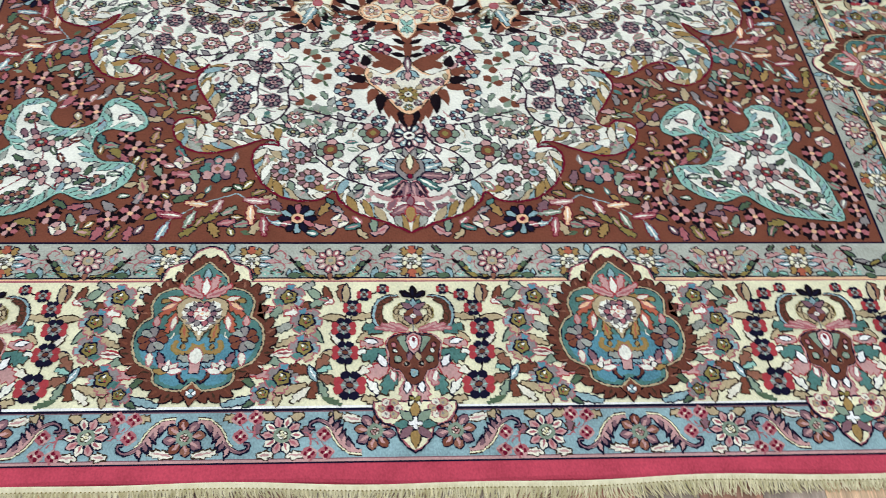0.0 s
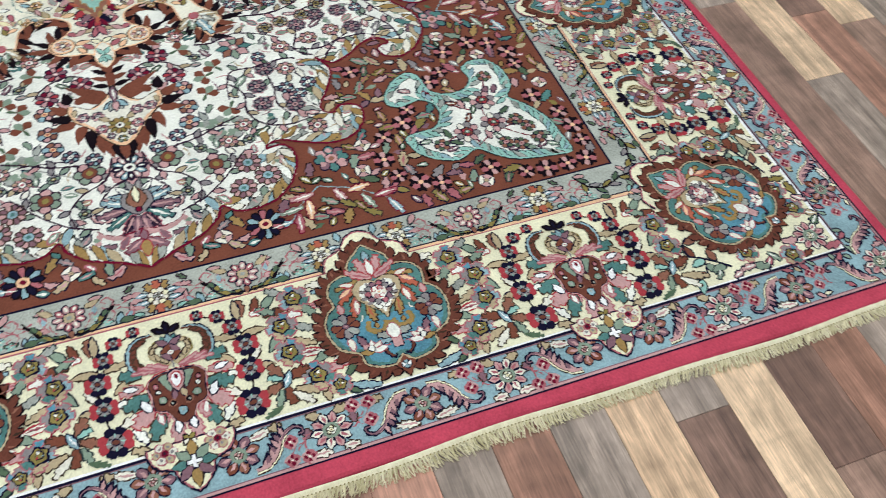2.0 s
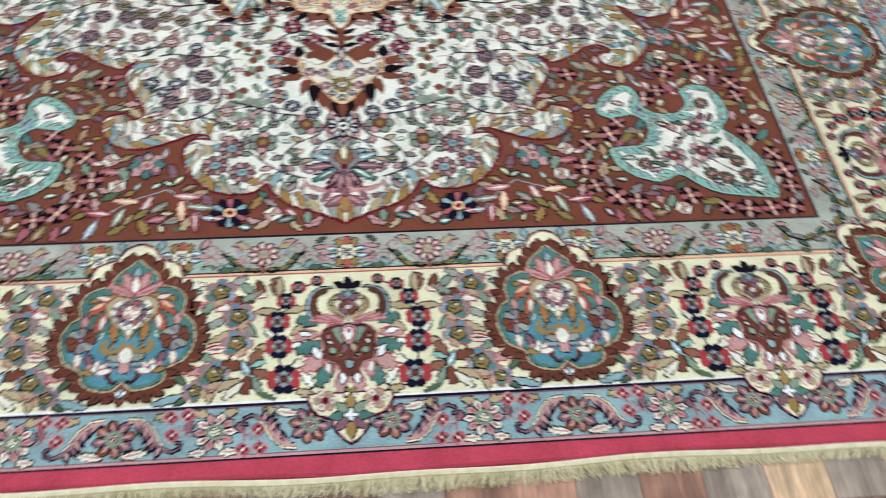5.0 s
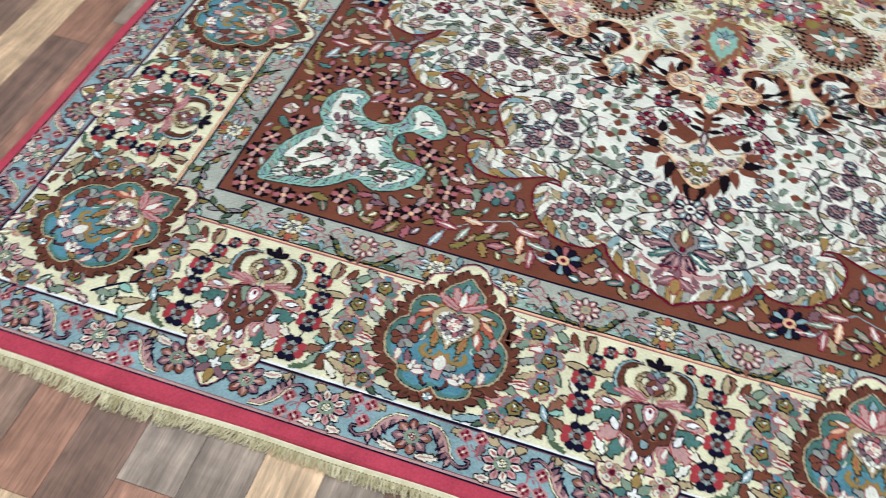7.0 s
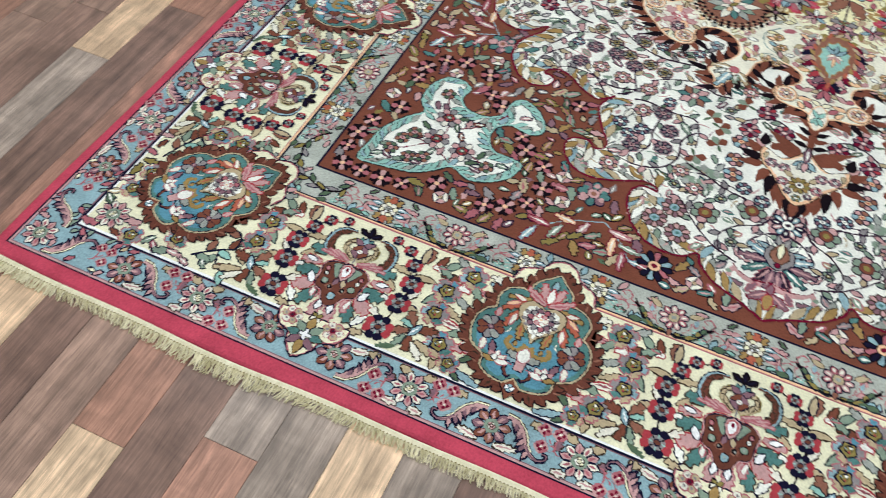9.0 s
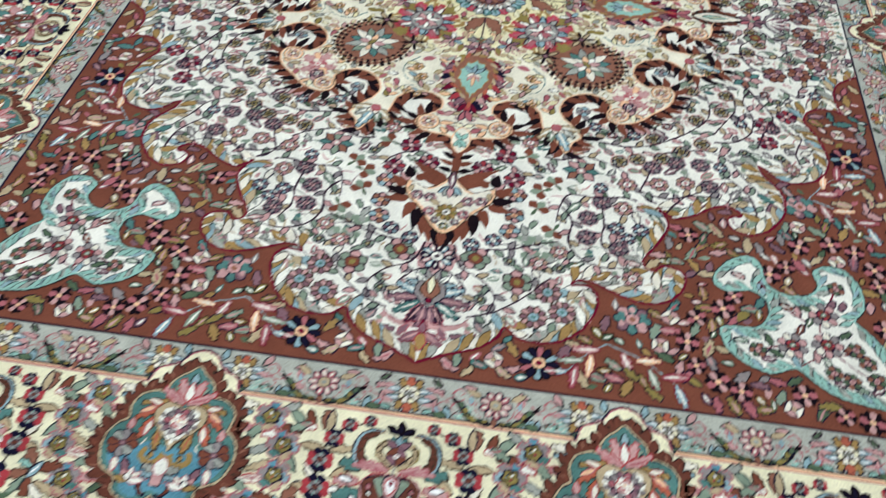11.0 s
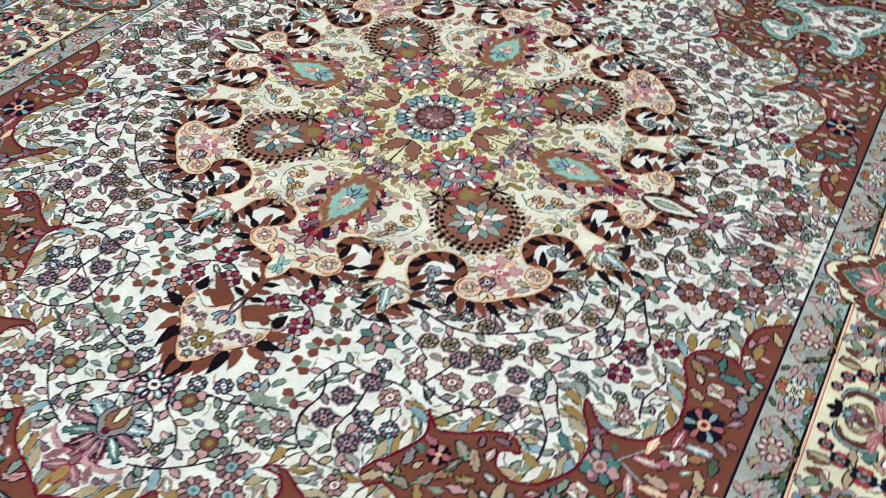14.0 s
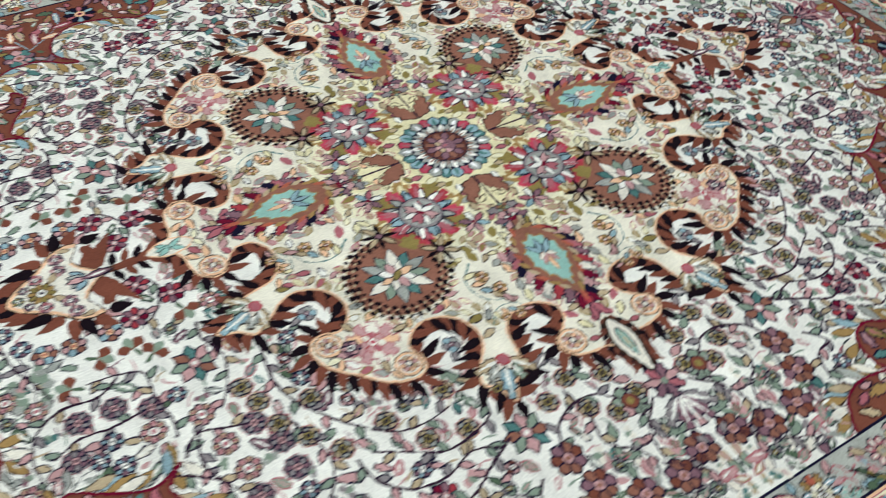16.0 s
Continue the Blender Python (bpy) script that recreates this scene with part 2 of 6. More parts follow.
def outlined(s, pts, dye, level, line="navy", o=0.0018):
    s.laid += 1
    level += (s.laid % 10) * 0.09
    if line:
        s.poly(grow(pts, o * 1.6), LINES.get(line, line), level)
    s.poly(pts, dye, level + 0.045)


def disc(r, n=16, x=0.0, y=0.0):
    return [complex(x + r * math.cos(2 * math.pi * i / n), y + r * math.sin(2 * math.pi * i / n)) for i in range(n)]


def blade(length, width, fat=0.85, n=6, curl=0.0):
    """A leaf outline from 0 along +x."""
    up = []
    for i in range(n + 1):
        t = i / n
        up.append((length * t, width / 2 * math.sin(math.pi * t**fat)))
    bend = lambda x, y: complex(x, y + curl * (x / length) ** 2 * length)
    return [bend(x, y) for x, y in up] + [bend(x, -y) for x, y in up[-2:0:-1]]


def move(pts, at=0j, k=1 + 0j):
    return [at + k * p for p in pts]


def leaf(s, at, k, length, width, dye, line="navy", vein=None, level=3, curl=0.0, fat=0.85, o=0.0018):
    outlined(s, move(blade(length, width, fat, 6, curl), at, k), dye, level, line, o)
    if vein:
        s.poly(move(blade(length * 0.72, width * 0.34, 0.8, 4, curl * 0.7), at + k * length * 0.12, k), vein, level + 2)


def acanthus(s, at, k, length, width, dye, line="navy", vein=None, level=3, curl=0.0):
    """A leaf with a cut edge."""
    pts, n = [], 3 if length < 0.04 else 4
    for sgn in (1, -1):
        side = []
        for i in range(n):
            t = (i + 0.1) / n
            w = width / 2 * math.sin(math.pi * min(1, t * 0.9 + 0.1) ** 0.8)
            side += [(length * t, w * 0.78), (length * (t + 0.85 / n), w * 1.12)]
        pts += [complex(x, sgn * y + curl * (x / length) ** 2 * length) for x, y in (side if sgn > 0 else side[::-1])]
        if sgn > 0:
            pts.append(complex(length, curl * length))
    outlined(s, move(pts, at, k), dye, level, line, 0.0018)
    if vein:
        s.poly(move(blade(length * 0.8, width * 0.3, 0.8, 4, curl * 0.8), at + k * length * 0.08, k), vein, level + 2)


def rosette(s, at, r, n, dyes, line="navy", eye=("ivory", "red"), inner=0.3, tip=None, spin=0.0, level=4, gap=0.82, o=0.0021, pointed=False, back=None):
    """A round flower of n petals with an eye; dyes repeat round it."""
    if back:
        outlined(s, [at + r * (1.22 + 0.10 * math.cos(8 * a)) * complex(math.cos(a), math.sin(a)) for a in [i * math.pi / 16 for i in range(32)]], back, level - 1.4, "rose", 0.0009)
    half = math.pi / n * gap
    ring = []
    for i in range(n):
        k = turn(spin + 360 * i / n)
        a0, a1 = r * inner * math.tan(half) * 1.0, r * 0.74 * math.tan(half)
        if pointed:
            shape = [complex(r * inner, -a0), complex(r * 0.6, -a1 * 0.86), complex(r, 0), complex(r * 0.6, a1 * 0.86), complex(r * inner, a0)]
        else:
            shape = [complex(r * inner, -a0), complex(r * 0.74, -a1), complex(r * 0.92, -a1 * 0.72), complex(r, 0), complex(r * 0.92, a1 * 0.72), complex(r * 0.74, a1), complex(r * inner, a0)]
        outlined(s, move(shape, at, k), dyes[i % len(dyes)], level, line, o)
        if tip:
            s.poly(move(blade(r * 0.42, a1 * 0.85, 0.9, 4), at + k * r * (inner + 0.14), k), tip, level + 2)
    if eye:
        outlined(s, disc(r * inner * 1.02, 12, at.real, at.imag), eye[0], level + 2, line, o * 0.7)
        s.poly(disc(r * inner * 0.5, 8, at.real, at.imag), eye[1], level + 4)


def cross_flower(s, at, r, level=4):
    """Four pale pink petals with black ones between."""
    for i in range(4):
        k = turn(90 * i)
        s.poly(move([0.1 * r, complex(0.5 * r, -0.46 * r), complex(1.04 * r, -0.38 * r), complex(0.92 * r, 0), complex(1.04 * r, 0.38 * r), complex(0.5 * r, 0.46 * r)], at, k * turn(45)), "black", level)
        s.poly(move([0.1 * r, complex(0.5 * r, -0.26 * r), complex(0.86 * r, -0.24 * r), complex(0.95 * r, 0), complex(0.86 * r, 0.24 * r), complex(0.5 * r, 0.26 * r)], at, k), "pink" if i % 2 else "rose", level + 1)
    s.poly(disc(r * 0.24, 8, at.real, at.imag), "peach", level + 2)


def trefoil(s, at, k, r, dyes=("rust", "sage", "rust"), line=None, level=3):
    for a, d in zip((-62, 0, 62), dyes):
        outlined(s, move(blade(r, r * 0.72, 1.35), at, k * turn(a)), d, level, line, 0.0012)
        level += 0.35


def flames(s, path, length, width, dyes, lean=50, level=3, step=None, line=None):
    """Leaf tongues along a line, leaning off it to the left (lean > 0) or the right."""
    for i, (p, t) in enumerate(along(path, step or width * 0.92)):
        outlined(s, move(blade(length * (0.85 + 0.3 * ((i * 7) % 5) / 5), width, 0.7, 5, 0.18 if lean < 0 else -0.18), p, t * turn(lean)), dyes[i % len(dyes)], level + (i % 3) * 0.3, line, 0.0013)


# ---- the rug and how its pieces are laid ----
rug = new("rug")
rug.location = (0.008, -0.027, 0.0)
tagged(rug, "large hand-knotted wool rug with ivory floral field, medallion and red edge", "rug")
laid, taken = [0], []


def part(name, sheet, parent, label="", kind=""):
    ob = new(name, sheet if isinstance(sheet, bpy.types.Mesh) else sheet.mesh(name))
    ob.parent = parent
    ob.location.z = parent_level(parent)
    return tagged(ob, label, kind=kind)


def parent_level(parent):
    laid[0] += 1
    return (laid[0] % 37) * 1.5e-6


def lay(name, mesh, parent, x, y, deg=0.0, sx=1, sy=1, size=1.0):
    ob = new(name, mesh)
    ob.parent = parent
    laid[0] += 1
    ob.matrix_basis = Matrix.Diagonal((sx, sy, 1, 1)) @ pose(x, y, (laid[0] % 37) * 1.5e-6, 0, 0, deg) @ Matrix.Diagonal((size, size, 1, 1))
    return ob


def four(name, mesh, parent, x, y, deg=0.0, size=1.0, r=0.02):
    """The piece and its mirror images about both axes of the rug."""
    for sx in ((1, -1) if abs(x) > 0.004 else (1,)):
        for sy in ((1, -1) if abs(y) > 0.004 else (1,)):
            lay(name, mesh, parent, x, y, deg, sx, sy, size)
    taken.append((abs(x), -abs(y), r * size))


def eight(name, mesh, parent, x, y, deg=0.0, size=1.0, r=0.02):
    """As four, and mirrored about the diagonals too."""
    four(name, mesh, parent, x, y, deg, size, r)
    if abs(abs(x) - abs(y)) > 0.004:
        for sx in ((1, -1) if abs(y) > 0.004 else (1,)):
            for sy in ((1, -1) if abs(x) > 0.004 else (1,)):
                ob = new(name, mesh)
                ob.parent = parent
                laid[0] += 1
                swap = Matrix(((0, -1, 0, 0), (-1, 0, 0, 0), (0, 0, 1, 0), (0, 0, 0, 1)))
                ob.matrix_basis = Matrix.Diagonal((sx, sy, 1, 1)) @ swap @ pose(x, y, (laid[0] % 37) * 1.5e-6, 0, 0, deg) @ Matrix.Diagonal((size, size, 1, 1))
        taken.append((abs(y), -abs(x), r * size))


def drawn(draw, *args, **kw):
    s = Sheet()
    draw(s, 0j, *args, **kw)
    return s.mesh("motif")


def mirrored(s):
    """The drawing of one quarter, repeated in all four."""
    out = Sheet()
    out.names = s.names[:]
    for n, (sx, sy) in enumerate(((1, 1), (-1, 1), (1, -1), (-1, -1))):
        k = len(out.verts)
        out.verts += [(x * sx, y * sy, z + n * 2e-6) for x, y, z in s.verts]
        out.faces += [tuple(i + k for i in f) for f in s.faces]
        out.mats += s.mats
    return out


def inside(p, pts):
    hit, n = False, len(pts)
    for i in range(n):
        a, b = pts[i], pts[i - 1]
        if (a.imag > p.imag) != (b.imag > p.imag) and p.real < (b.real - a.real) * (p.imag - a.imag) / (b.imag - a.imag) + a.real:
            hit = not hit
    return hit


def away(p, pts):
    """Distance from a closed outline."""
    best = 9.0
    for i in range(len(pts)):
        a, b = pts[i - 1], pts[i]
        d = b - a
        t = 0 if abs(d) < 1e-9 else max(0, min(1, ((p - a) * d.conjugate()).real / abs(d) ** 2))
        best = min(best, abs(p - a - d * t))
    return best


# bands from the inside out: half width, half length
FIELD, MAIN_IN, MAIN_OUT, BLUE_OUT, EDGE = (0.985, 1.308), (1.073, 1.397), (1.342, 1.674), (1.437, 1.775), (1.464, 1.811)


def ring(s, a, b, dye, level):
    ca = [complex(x * a[0], y * a[1]) for x, y in ((-1, -1), (1, -1), (1, 1), (-1, 1))]
    cb = [complex(x * b[0], y * b[1]) for x, y in ((-1, -1), (1, -1), (1, 1), (-1, 1))]
    for i in range(4):
        j = (i + 1) % 4
        s.poly([cb[i], cb[j], ca[j], ca[i]], dye, level)


def inset(c, d):
    return (c[0] + d, c[1] + d)


def pile_slab():
    """The body of the rug with soft, slightly uneven edges, red round the rim."""
    bm = bmesh.new()
    nx, ny = 60, 72
    prof = [(0.0, 0.0), (0.003, 0.007), (0.008, 0.0105), (0.014, TOP - 0.0006)]
    rows = []
    for off, z in prof:
        loop = []
        for side in range(4):
            n = nx if side % 2 == 0 else ny
            for i in range(n):
                t = i / n * 2 - 1
                x, y = ((t, -1), (1, t), (-t, 1), (-1, -t))[side]
                wob = 0.0035 * math.sin(9.1 * x + 2.0 * y + side) + 0.002 * math.sin(23 * x - 17 * y)
                loop.append(bm.verts.new((x * (EDGE[0] - off) + (wob if side % 2 else 0), y * (EDGE[1] - off) + (0 if side % 2 else wob), z)))
        rows.append(loop)
    for a, b in zip(rows, rows[1:]):
        for i in range(len(a)):
            j = (i + 1) % len(a)
            bm.faces.new((a[i], a[j], b[j], b[i]))
    bm.faces.new(rows[-1])
    bm.faces.new(rows[0][::-1])
    me = bpy.data.meshes.new("edge_band")
    bm.to_mesh(me)
    bm.free()
    me.materials.append(WOOL["red"])
    return me


part("edge_band", pile_slab(), rug, "plain raspberry red wool edge band")

s = Sheet()
ring(s, MAIN_OUT, BLUE_OUT, "sky", 0)
ring(s, inset(BLUE_OUT, -0.0032), inset(BLUE_OUT, 0.0008), "navy", 2)
ring(s, inset(BLUE_OUT, -0.0062), inset(BLUE_OUT, -0.0032), "pink", 2)
ring(s, inset(BLUE_OUT, -0.0085), inset(BLUE_OUT, -0.0062), "mauve", 1.5)
outer_guard = part("outer_guard_border", s, rug, "pale blue outer guard border with flowers and scrolls")
s = Sheet()
ring(s, MAIN_IN, MAIN_OUT, "cream", 0.5)
ring(s, inset(MAIN_OUT, -0.001), inset(MAIN_OUT, 0.003), "navy", 2)
ring(s, inset(MAIN_OUT, 0.003), inset(MAIN_OUT, 0.006), "mauve", 2)
ring(s, inset(MAIN_OUT, -0.006), inset(MAIN_OUT, -0.001), "white", 1.5)
main_border = part("main_border", s, rug, "wide cream main border with blue cartouches")
s = Sheet()
ring(s, FIELD, MAIN_IN, "fog", 0.2)
ring(s, inset(MAIN_IN, -0.005), inset(MAIN_IN, -0.002), "navy", 2)
ring(s, inset(MAIN_IN, -0.002), inset(MAIN_IN, 0.003), "peach", 2)
ring(s, inset(MAIN_IN, 0.003), inset(MAIN_IN, 0.0055), "rose", 2)
ring(s, inset(FIELD, -0.002), inset(FIELD, 0.0025), "navy", 2)
inner_guard = part("inner_guard_border", s, rug, "grey-green inner guard border with rosettes")
s = Sheet()
s.poly([complex(-FIELD[0], -FIELD[1]), complex(FIELD[0], -FIELD[1]), complex(FIELD[0], FIELD[1]), complex(-FIELD[0], FIELD[1])], "rust", 0)
spandrels = part("spandrel_field", s, rug, "rust-brown corner field with small flowers")

# the scalloped edge of the ivory field, one quarter, from the end's point to the side
LOBES_END = [(0.0, -1.282), (0.062, -1.252), (0.112, -1.231), (0.146, -1.200), (0.159, -1.172), (0.186, -1.195), (0.222, -1.200), (0.270, -1.189), (0.311, -1.151), (0.336, -1.096), (0.334, -1.056), (0.314, -1.039), (0.284, -1.043), (0.292, -1.030), (0.322, -1.026), (0.369, -1.049), (0.427, -1.067), (0.475, -1.057), (0.508, -1.022), (0.516, -0.986), (0.502, -0.964), (0.469, -0.960), (0.452, -0.977)]
LOBES_SIDE = [(0.434, -0.969), (0.430, -0.946), (0.458, -0.901), (0.481, -0.853), (0.481, -0.818), (0.461, -0.785), (0.474, -0.797), (0.498, -0.815), (0.540, -0.799), (0.584, -0.766), (0.615, -0.757), (0.640, -0.768), (0.645, -0.784), (0.628, -0.786), (0.614, -0.799), (0.623, -0.826), (0.662, -0.838), (0.704, -0.816), (0.740, -0.764), (0.746, -0.712), (0.733, -0.674), (0.708, -0.642), (0.697, -0.610), (0.713, -0.618), (0.733, -0.642), (0.768, -0.657), (0.818, -0.641), (0.852, -0.604), (0.864, -0.553), (0.850, -0.479), (0.826, -0.430), (0.832, -0.392), (0.864, -0.367), (0.905, -0.366), (0.921, -0.378), (0.912, -0.311), (0.930, -0.254), (0.983, -0.214)]
EDGE_LINE = smooth(LOBES_END + LOBES_SIDE, 4)
QUARTER = EDGE_LINE + [0.983 + 0j, 0j]
s = Sheet()
loop = EDGE_LINE + [p.conjugate() for p in EDGE_LINE[::-1]] + [-p for p in EDGE_LINE[1:]] + [-p.conjugate() for p in EDGE_LINE[-1:0:-1]]
s.poly(loop, "ivory", 2)
ivory = part("ivory_field", s, rug, "ivory scalloped wool field covered with flowers")
s = Sheet()
stroke(s, EDGE_LINE, 0.005, 0.005, "crimson", 7)
part("scallop_line", mirrored(s), ivory, "thin crimson outline")
s = Sheet()
for i, (p, t) in enumerate(along(EDGE_LINE, 0.0165, 0.004)):
    if abs(p - complex(0.984, -0.21)) < 0.02:
        continue
    k = t * turn(30 + 7 * math.sin(i * 1.7))
    size = 0.052
    while size > 0.02 and (not inside(p + k * size, QUARTER) or away(p + k * size, QUARTER) < 0.006):
        size -= 0.008
    if size > 0.02:
        leaf(s, p + 1j * t * 0.003, k, size, 0.0185, ("gold", "mist", "ivory", "tan", "sky", "gold", "pale")[i % 7], "olive" if i % 2 else "moss", None, 3 + (i % 4) * 0.3, 0.16, 1.1, o=0.0011)
part("leaf_edging", mirrored(s), ivory, "tan, gold and sage leaf edging", "stuff")

# ---- medallion ----
CREAM_EDGE = [(0.0, -0.668), (0.012, -0.640), (0.038, -0.622), (0.066, -0.620), (0.098, -0.611), (0.116, -0.588), (0.110, -0.564), (0.086, -0.550), (0.064, -0.526), (0.064, -0.496), (0.088, -0.474), (0.120, -0.466), (0.156, -0.476), (0.180, -0.506), (0.188, -0.548), (0.200, -0.584), (0.224, -0.598), (0.250, -0.638), (0.262, -0.602), (0.282, -0.578), (0.266, -0.545), (0.240, -0.516), (0.226, -0.482), (0.236, -0.442), (0.264, -0.415), (0.300, -0.406), (0.334, -0.420), (0.352, -0.446), (0.343, -0.476), (0.350, -0.500), (0.372, -0.510), (0.405, -0.502), (0.434, -0.482), (0.456, -0.456)]
oct_line = smooth(CREAM_EDGE, 4)
quarter_line = oct_line + [complex(-p.imag, -p.real) for p in oct_line[-2::-1]]
MEDALLION = quarter_line + [p.conjugate() for p in quarter_line[-2::-1]]
MEDALLION = MEDALLION + [-p for p in MEDALLION[1:-1]]
s = Sheet()
s.poly(MEDALLION, "shell", 4)
s.poly([(0.350 + 0.05 * math.cos(8 * a)) * complex(math.cos(a), math.sin(a)) for a in [i * math.pi / 60 for i in range(120)]], "cream", 4.3)
s.poly([(0.235 + 0.05 * math.cos(8 * a)) * complex(math.cos(a), math.sin(a)) for a in [i * math.pi / 60 for i in range(120)]], "butter", 4.6)
medallion = part("medallion", s, rug, "cream medallion ringed by brown flame scrolls")
s = Sheet()
stroke(s, quarter_line, 0.0042, 0.0042, "peach", 6.2)
away_line = [p - 1j * (b - a) / abs(b - a) * 0.0045 for a, p, b in zip(quarter_line, quarter_line[1:], quarter_line[2:])]
stroke(s, away_line, 0.008, 0.008, "rust", 4.4)
for i, (p, d) in enumerate(along(away_line, 0.0180)):
    outlined(s, move(blade(0.040 + 0.008 * (i % 3), 0.0195, 0.62, 6, -0.10), p + 1j * d * 0.003, d * turn(-54)), ("rust", "black")[i % 2], 4.6 + (i % 3) * 0.3, None)
part("flame_edge", mirrored(s), medallion, "brown and black flame edging", "stuff")


def eye_flower(s, at, r=0.027):
    outlined(s, disc(r, 18, at.real, at.imag), "peach", 7, "rust", 0.0012)
    s.poly(disc(r * 0.80, 14, at.real, at.imag), "pale", 9)
    rosette(s, at, r * 0.66, 8, ("peach", "pink", "tan"), "clay", ("ivory", "navy"), 0.42, level=10, o=0.0012)
    outlined(s, disc(r * 0.2, 8, at.real, at.imag), "pale", 15, "navy", 0.0016)


def leafy_palmette(s, at):
    """A pale leaf spray that points outward between two scrolls."""
    for a, length, dye in ((-74, 0.058, "tan"), (74, 0.058, "tan"), (-40, 0.052, "sage"), (40, 0.052, "mist"), (0, 0.084, "sky")):
        acanthus(s, at, turn(a), length, 0.024, dye, "olive" if a else "black", "ivory", 7 + abs(a) * 0.002, -a * 0.002)
    for a in (-30, 30):
        leaf(s, at, turn(a), 0.026, 0.013, "pale", "olive", None, 9.6)
    outlined(s, disc(0.011, 10, at.real, at.imag), "rose", 10.4, "madder", 0.0016)


def peony(s, at, r=0.045):
    for i in range(9):
        acanthus(s, at + 0.010 * turn(40 * i), turn(40 * i), r * 0.84, r * 0.55, ("pink", "pale", "pink", "peach")[i % 4], "rose", None, 9 + (i % 3) * 0.2)
    rosette(s, at, r * 0.5, 7, ("pink", "rose", "pale"), "madder", ("ivory", "red"), 0.36, level=11, o=0.001)
    rosette(s, at + r * 0.92 * turn(-55), r * 0.36, 6, ("mauve", "pink"), "plum", ("ivory", "navy"), 0.4, level=12)
    for a in (40, 140, 250):
        leaf(s, at + r * turn(a), turn(a), 0.028, 0.011, "tan", "olive", None, 9)


def bay_flower(s, at):
    """Small grey flower in the bay of a scroll."""
    rosette(s, at, 0.017, 5, ("grey", "sky", "mist"), "plum", ("mauve", "ivory"), 0.3, level=6, o=0.0014)
    leaf(s, at - 0.012j, turn(-60), 0.028, 0.010, "grey", "plum", None, 5)


eight("bay_flower", drawn(bay_flower), ivory, 0.284, -0.478, 0, 1, 0.03)
taken += [(0.12, -0.53, 0.045), (0.53, -0.12, 0.045), (0.285, -0.475, 0.045), (0.475, -0.285, 0.045)]
eight("eye_flower", drawn(eye_flower), medallion, 0.087, -0.581, 0, 1.0, 0.03)
eight("eye_flower", drawn(eye_flower), medallion, 0.372, -0.477, 0, 0.95, 0.02)
eight("palmette", drawn(leafy_palmette), medallion, 0.222, -0.553, -68, 1.0, 0.05)
eight("peony", drawn(peony), medallion, 0.404, -0.404, -45, 1.0, 0.05)


def centre_rosette(s, at):
    for i in range(24):
        k = turn(15 * i)
        leaf(s, 0.066 * k, k, 0.040, 0.0285, ("red", "mist", "teal", "sky")[i % 4], "navy", ("rose", "white", "sky", "teal")[i % 4], 6 + (i % 2) * 0.2, fat=1.5, o=0.0015)
    s.poly(disc(0.078, 40), "navy", 8.8)
    for i in range(30):
        k = turn(12 * i)
        s.poly(move(blade(0.036, 0.0130, 1.4, 5), 0.042 * k, k), "ivory" if i % 2 else "mist", 9.2)
        s.poly(move(blade(0.018, 0.0045, 1.0, 4), 0.048 * k, k), "clay", 9.6)
    outlined(s, disc(0.049, 26), "brown", 10, "plum", 0.002)
    rosette(s, at, 0.046, 12, ("clay", "mauve"), "plum", ("mauve", "pink"), 0.5, level=11.5, o=0.0012)
    rosette(s, at, 0.024, 8, ("pink", "tan"), "plum", ("mauve", "rose"), 0.4, level=14, o=0.001)


part("centre_rosette", (lambda s: (centre_rosette(s, 0j), s)[1])(Sheet()), medallion, "round teal, red and white centre rosette")
taken.append((0, 0, 0.11))


def jag_rosette(s, at):
    """Grey-white flower with red and olive cut petals round it."""
    for i in range(8):
        k = turn(45 * i + 22)
        acanthus(s, at + 0.04 * k, k, 0.064, 0.042, ("olive", "gold")[i % 2], None, "butter" if i % 2 else None, 5)
    for i in range(8):
        k = turn(45 * i)
        acanthus(s, at + 0.034 * k, k, 0.056, 0.036, ("red", "madder")[i % 2], None, "rose", 6.2)
    for i in range(12):
        k = turn(30 * i + 8)
        leaf(s, at + 0.034 * k, k, 0.042 if i % 2 else 0.034, 0.015, ("ivory", "mist", "sky")[i % 3], "navy", None, 7.4 + (i % 2) * 0.2, o=0.002)
    outlined(s, disc(0.043, 20), "grey", 10, "plum", 0.0016)
    s.poly(disc(0.037, 18), "mist", 11.2)
    for i in range(6):
        k = turn(60 * i + 15)
        leaf(s, at + 0.003 * k, k, 0.033, 0.0145, ("pink", "ivory", "rose")[i % 3], "plum", None, 12 + (i % 2) * 0.2, o=0.0014)
    s.poly(disc(0.006, 8), "crimson", 15)


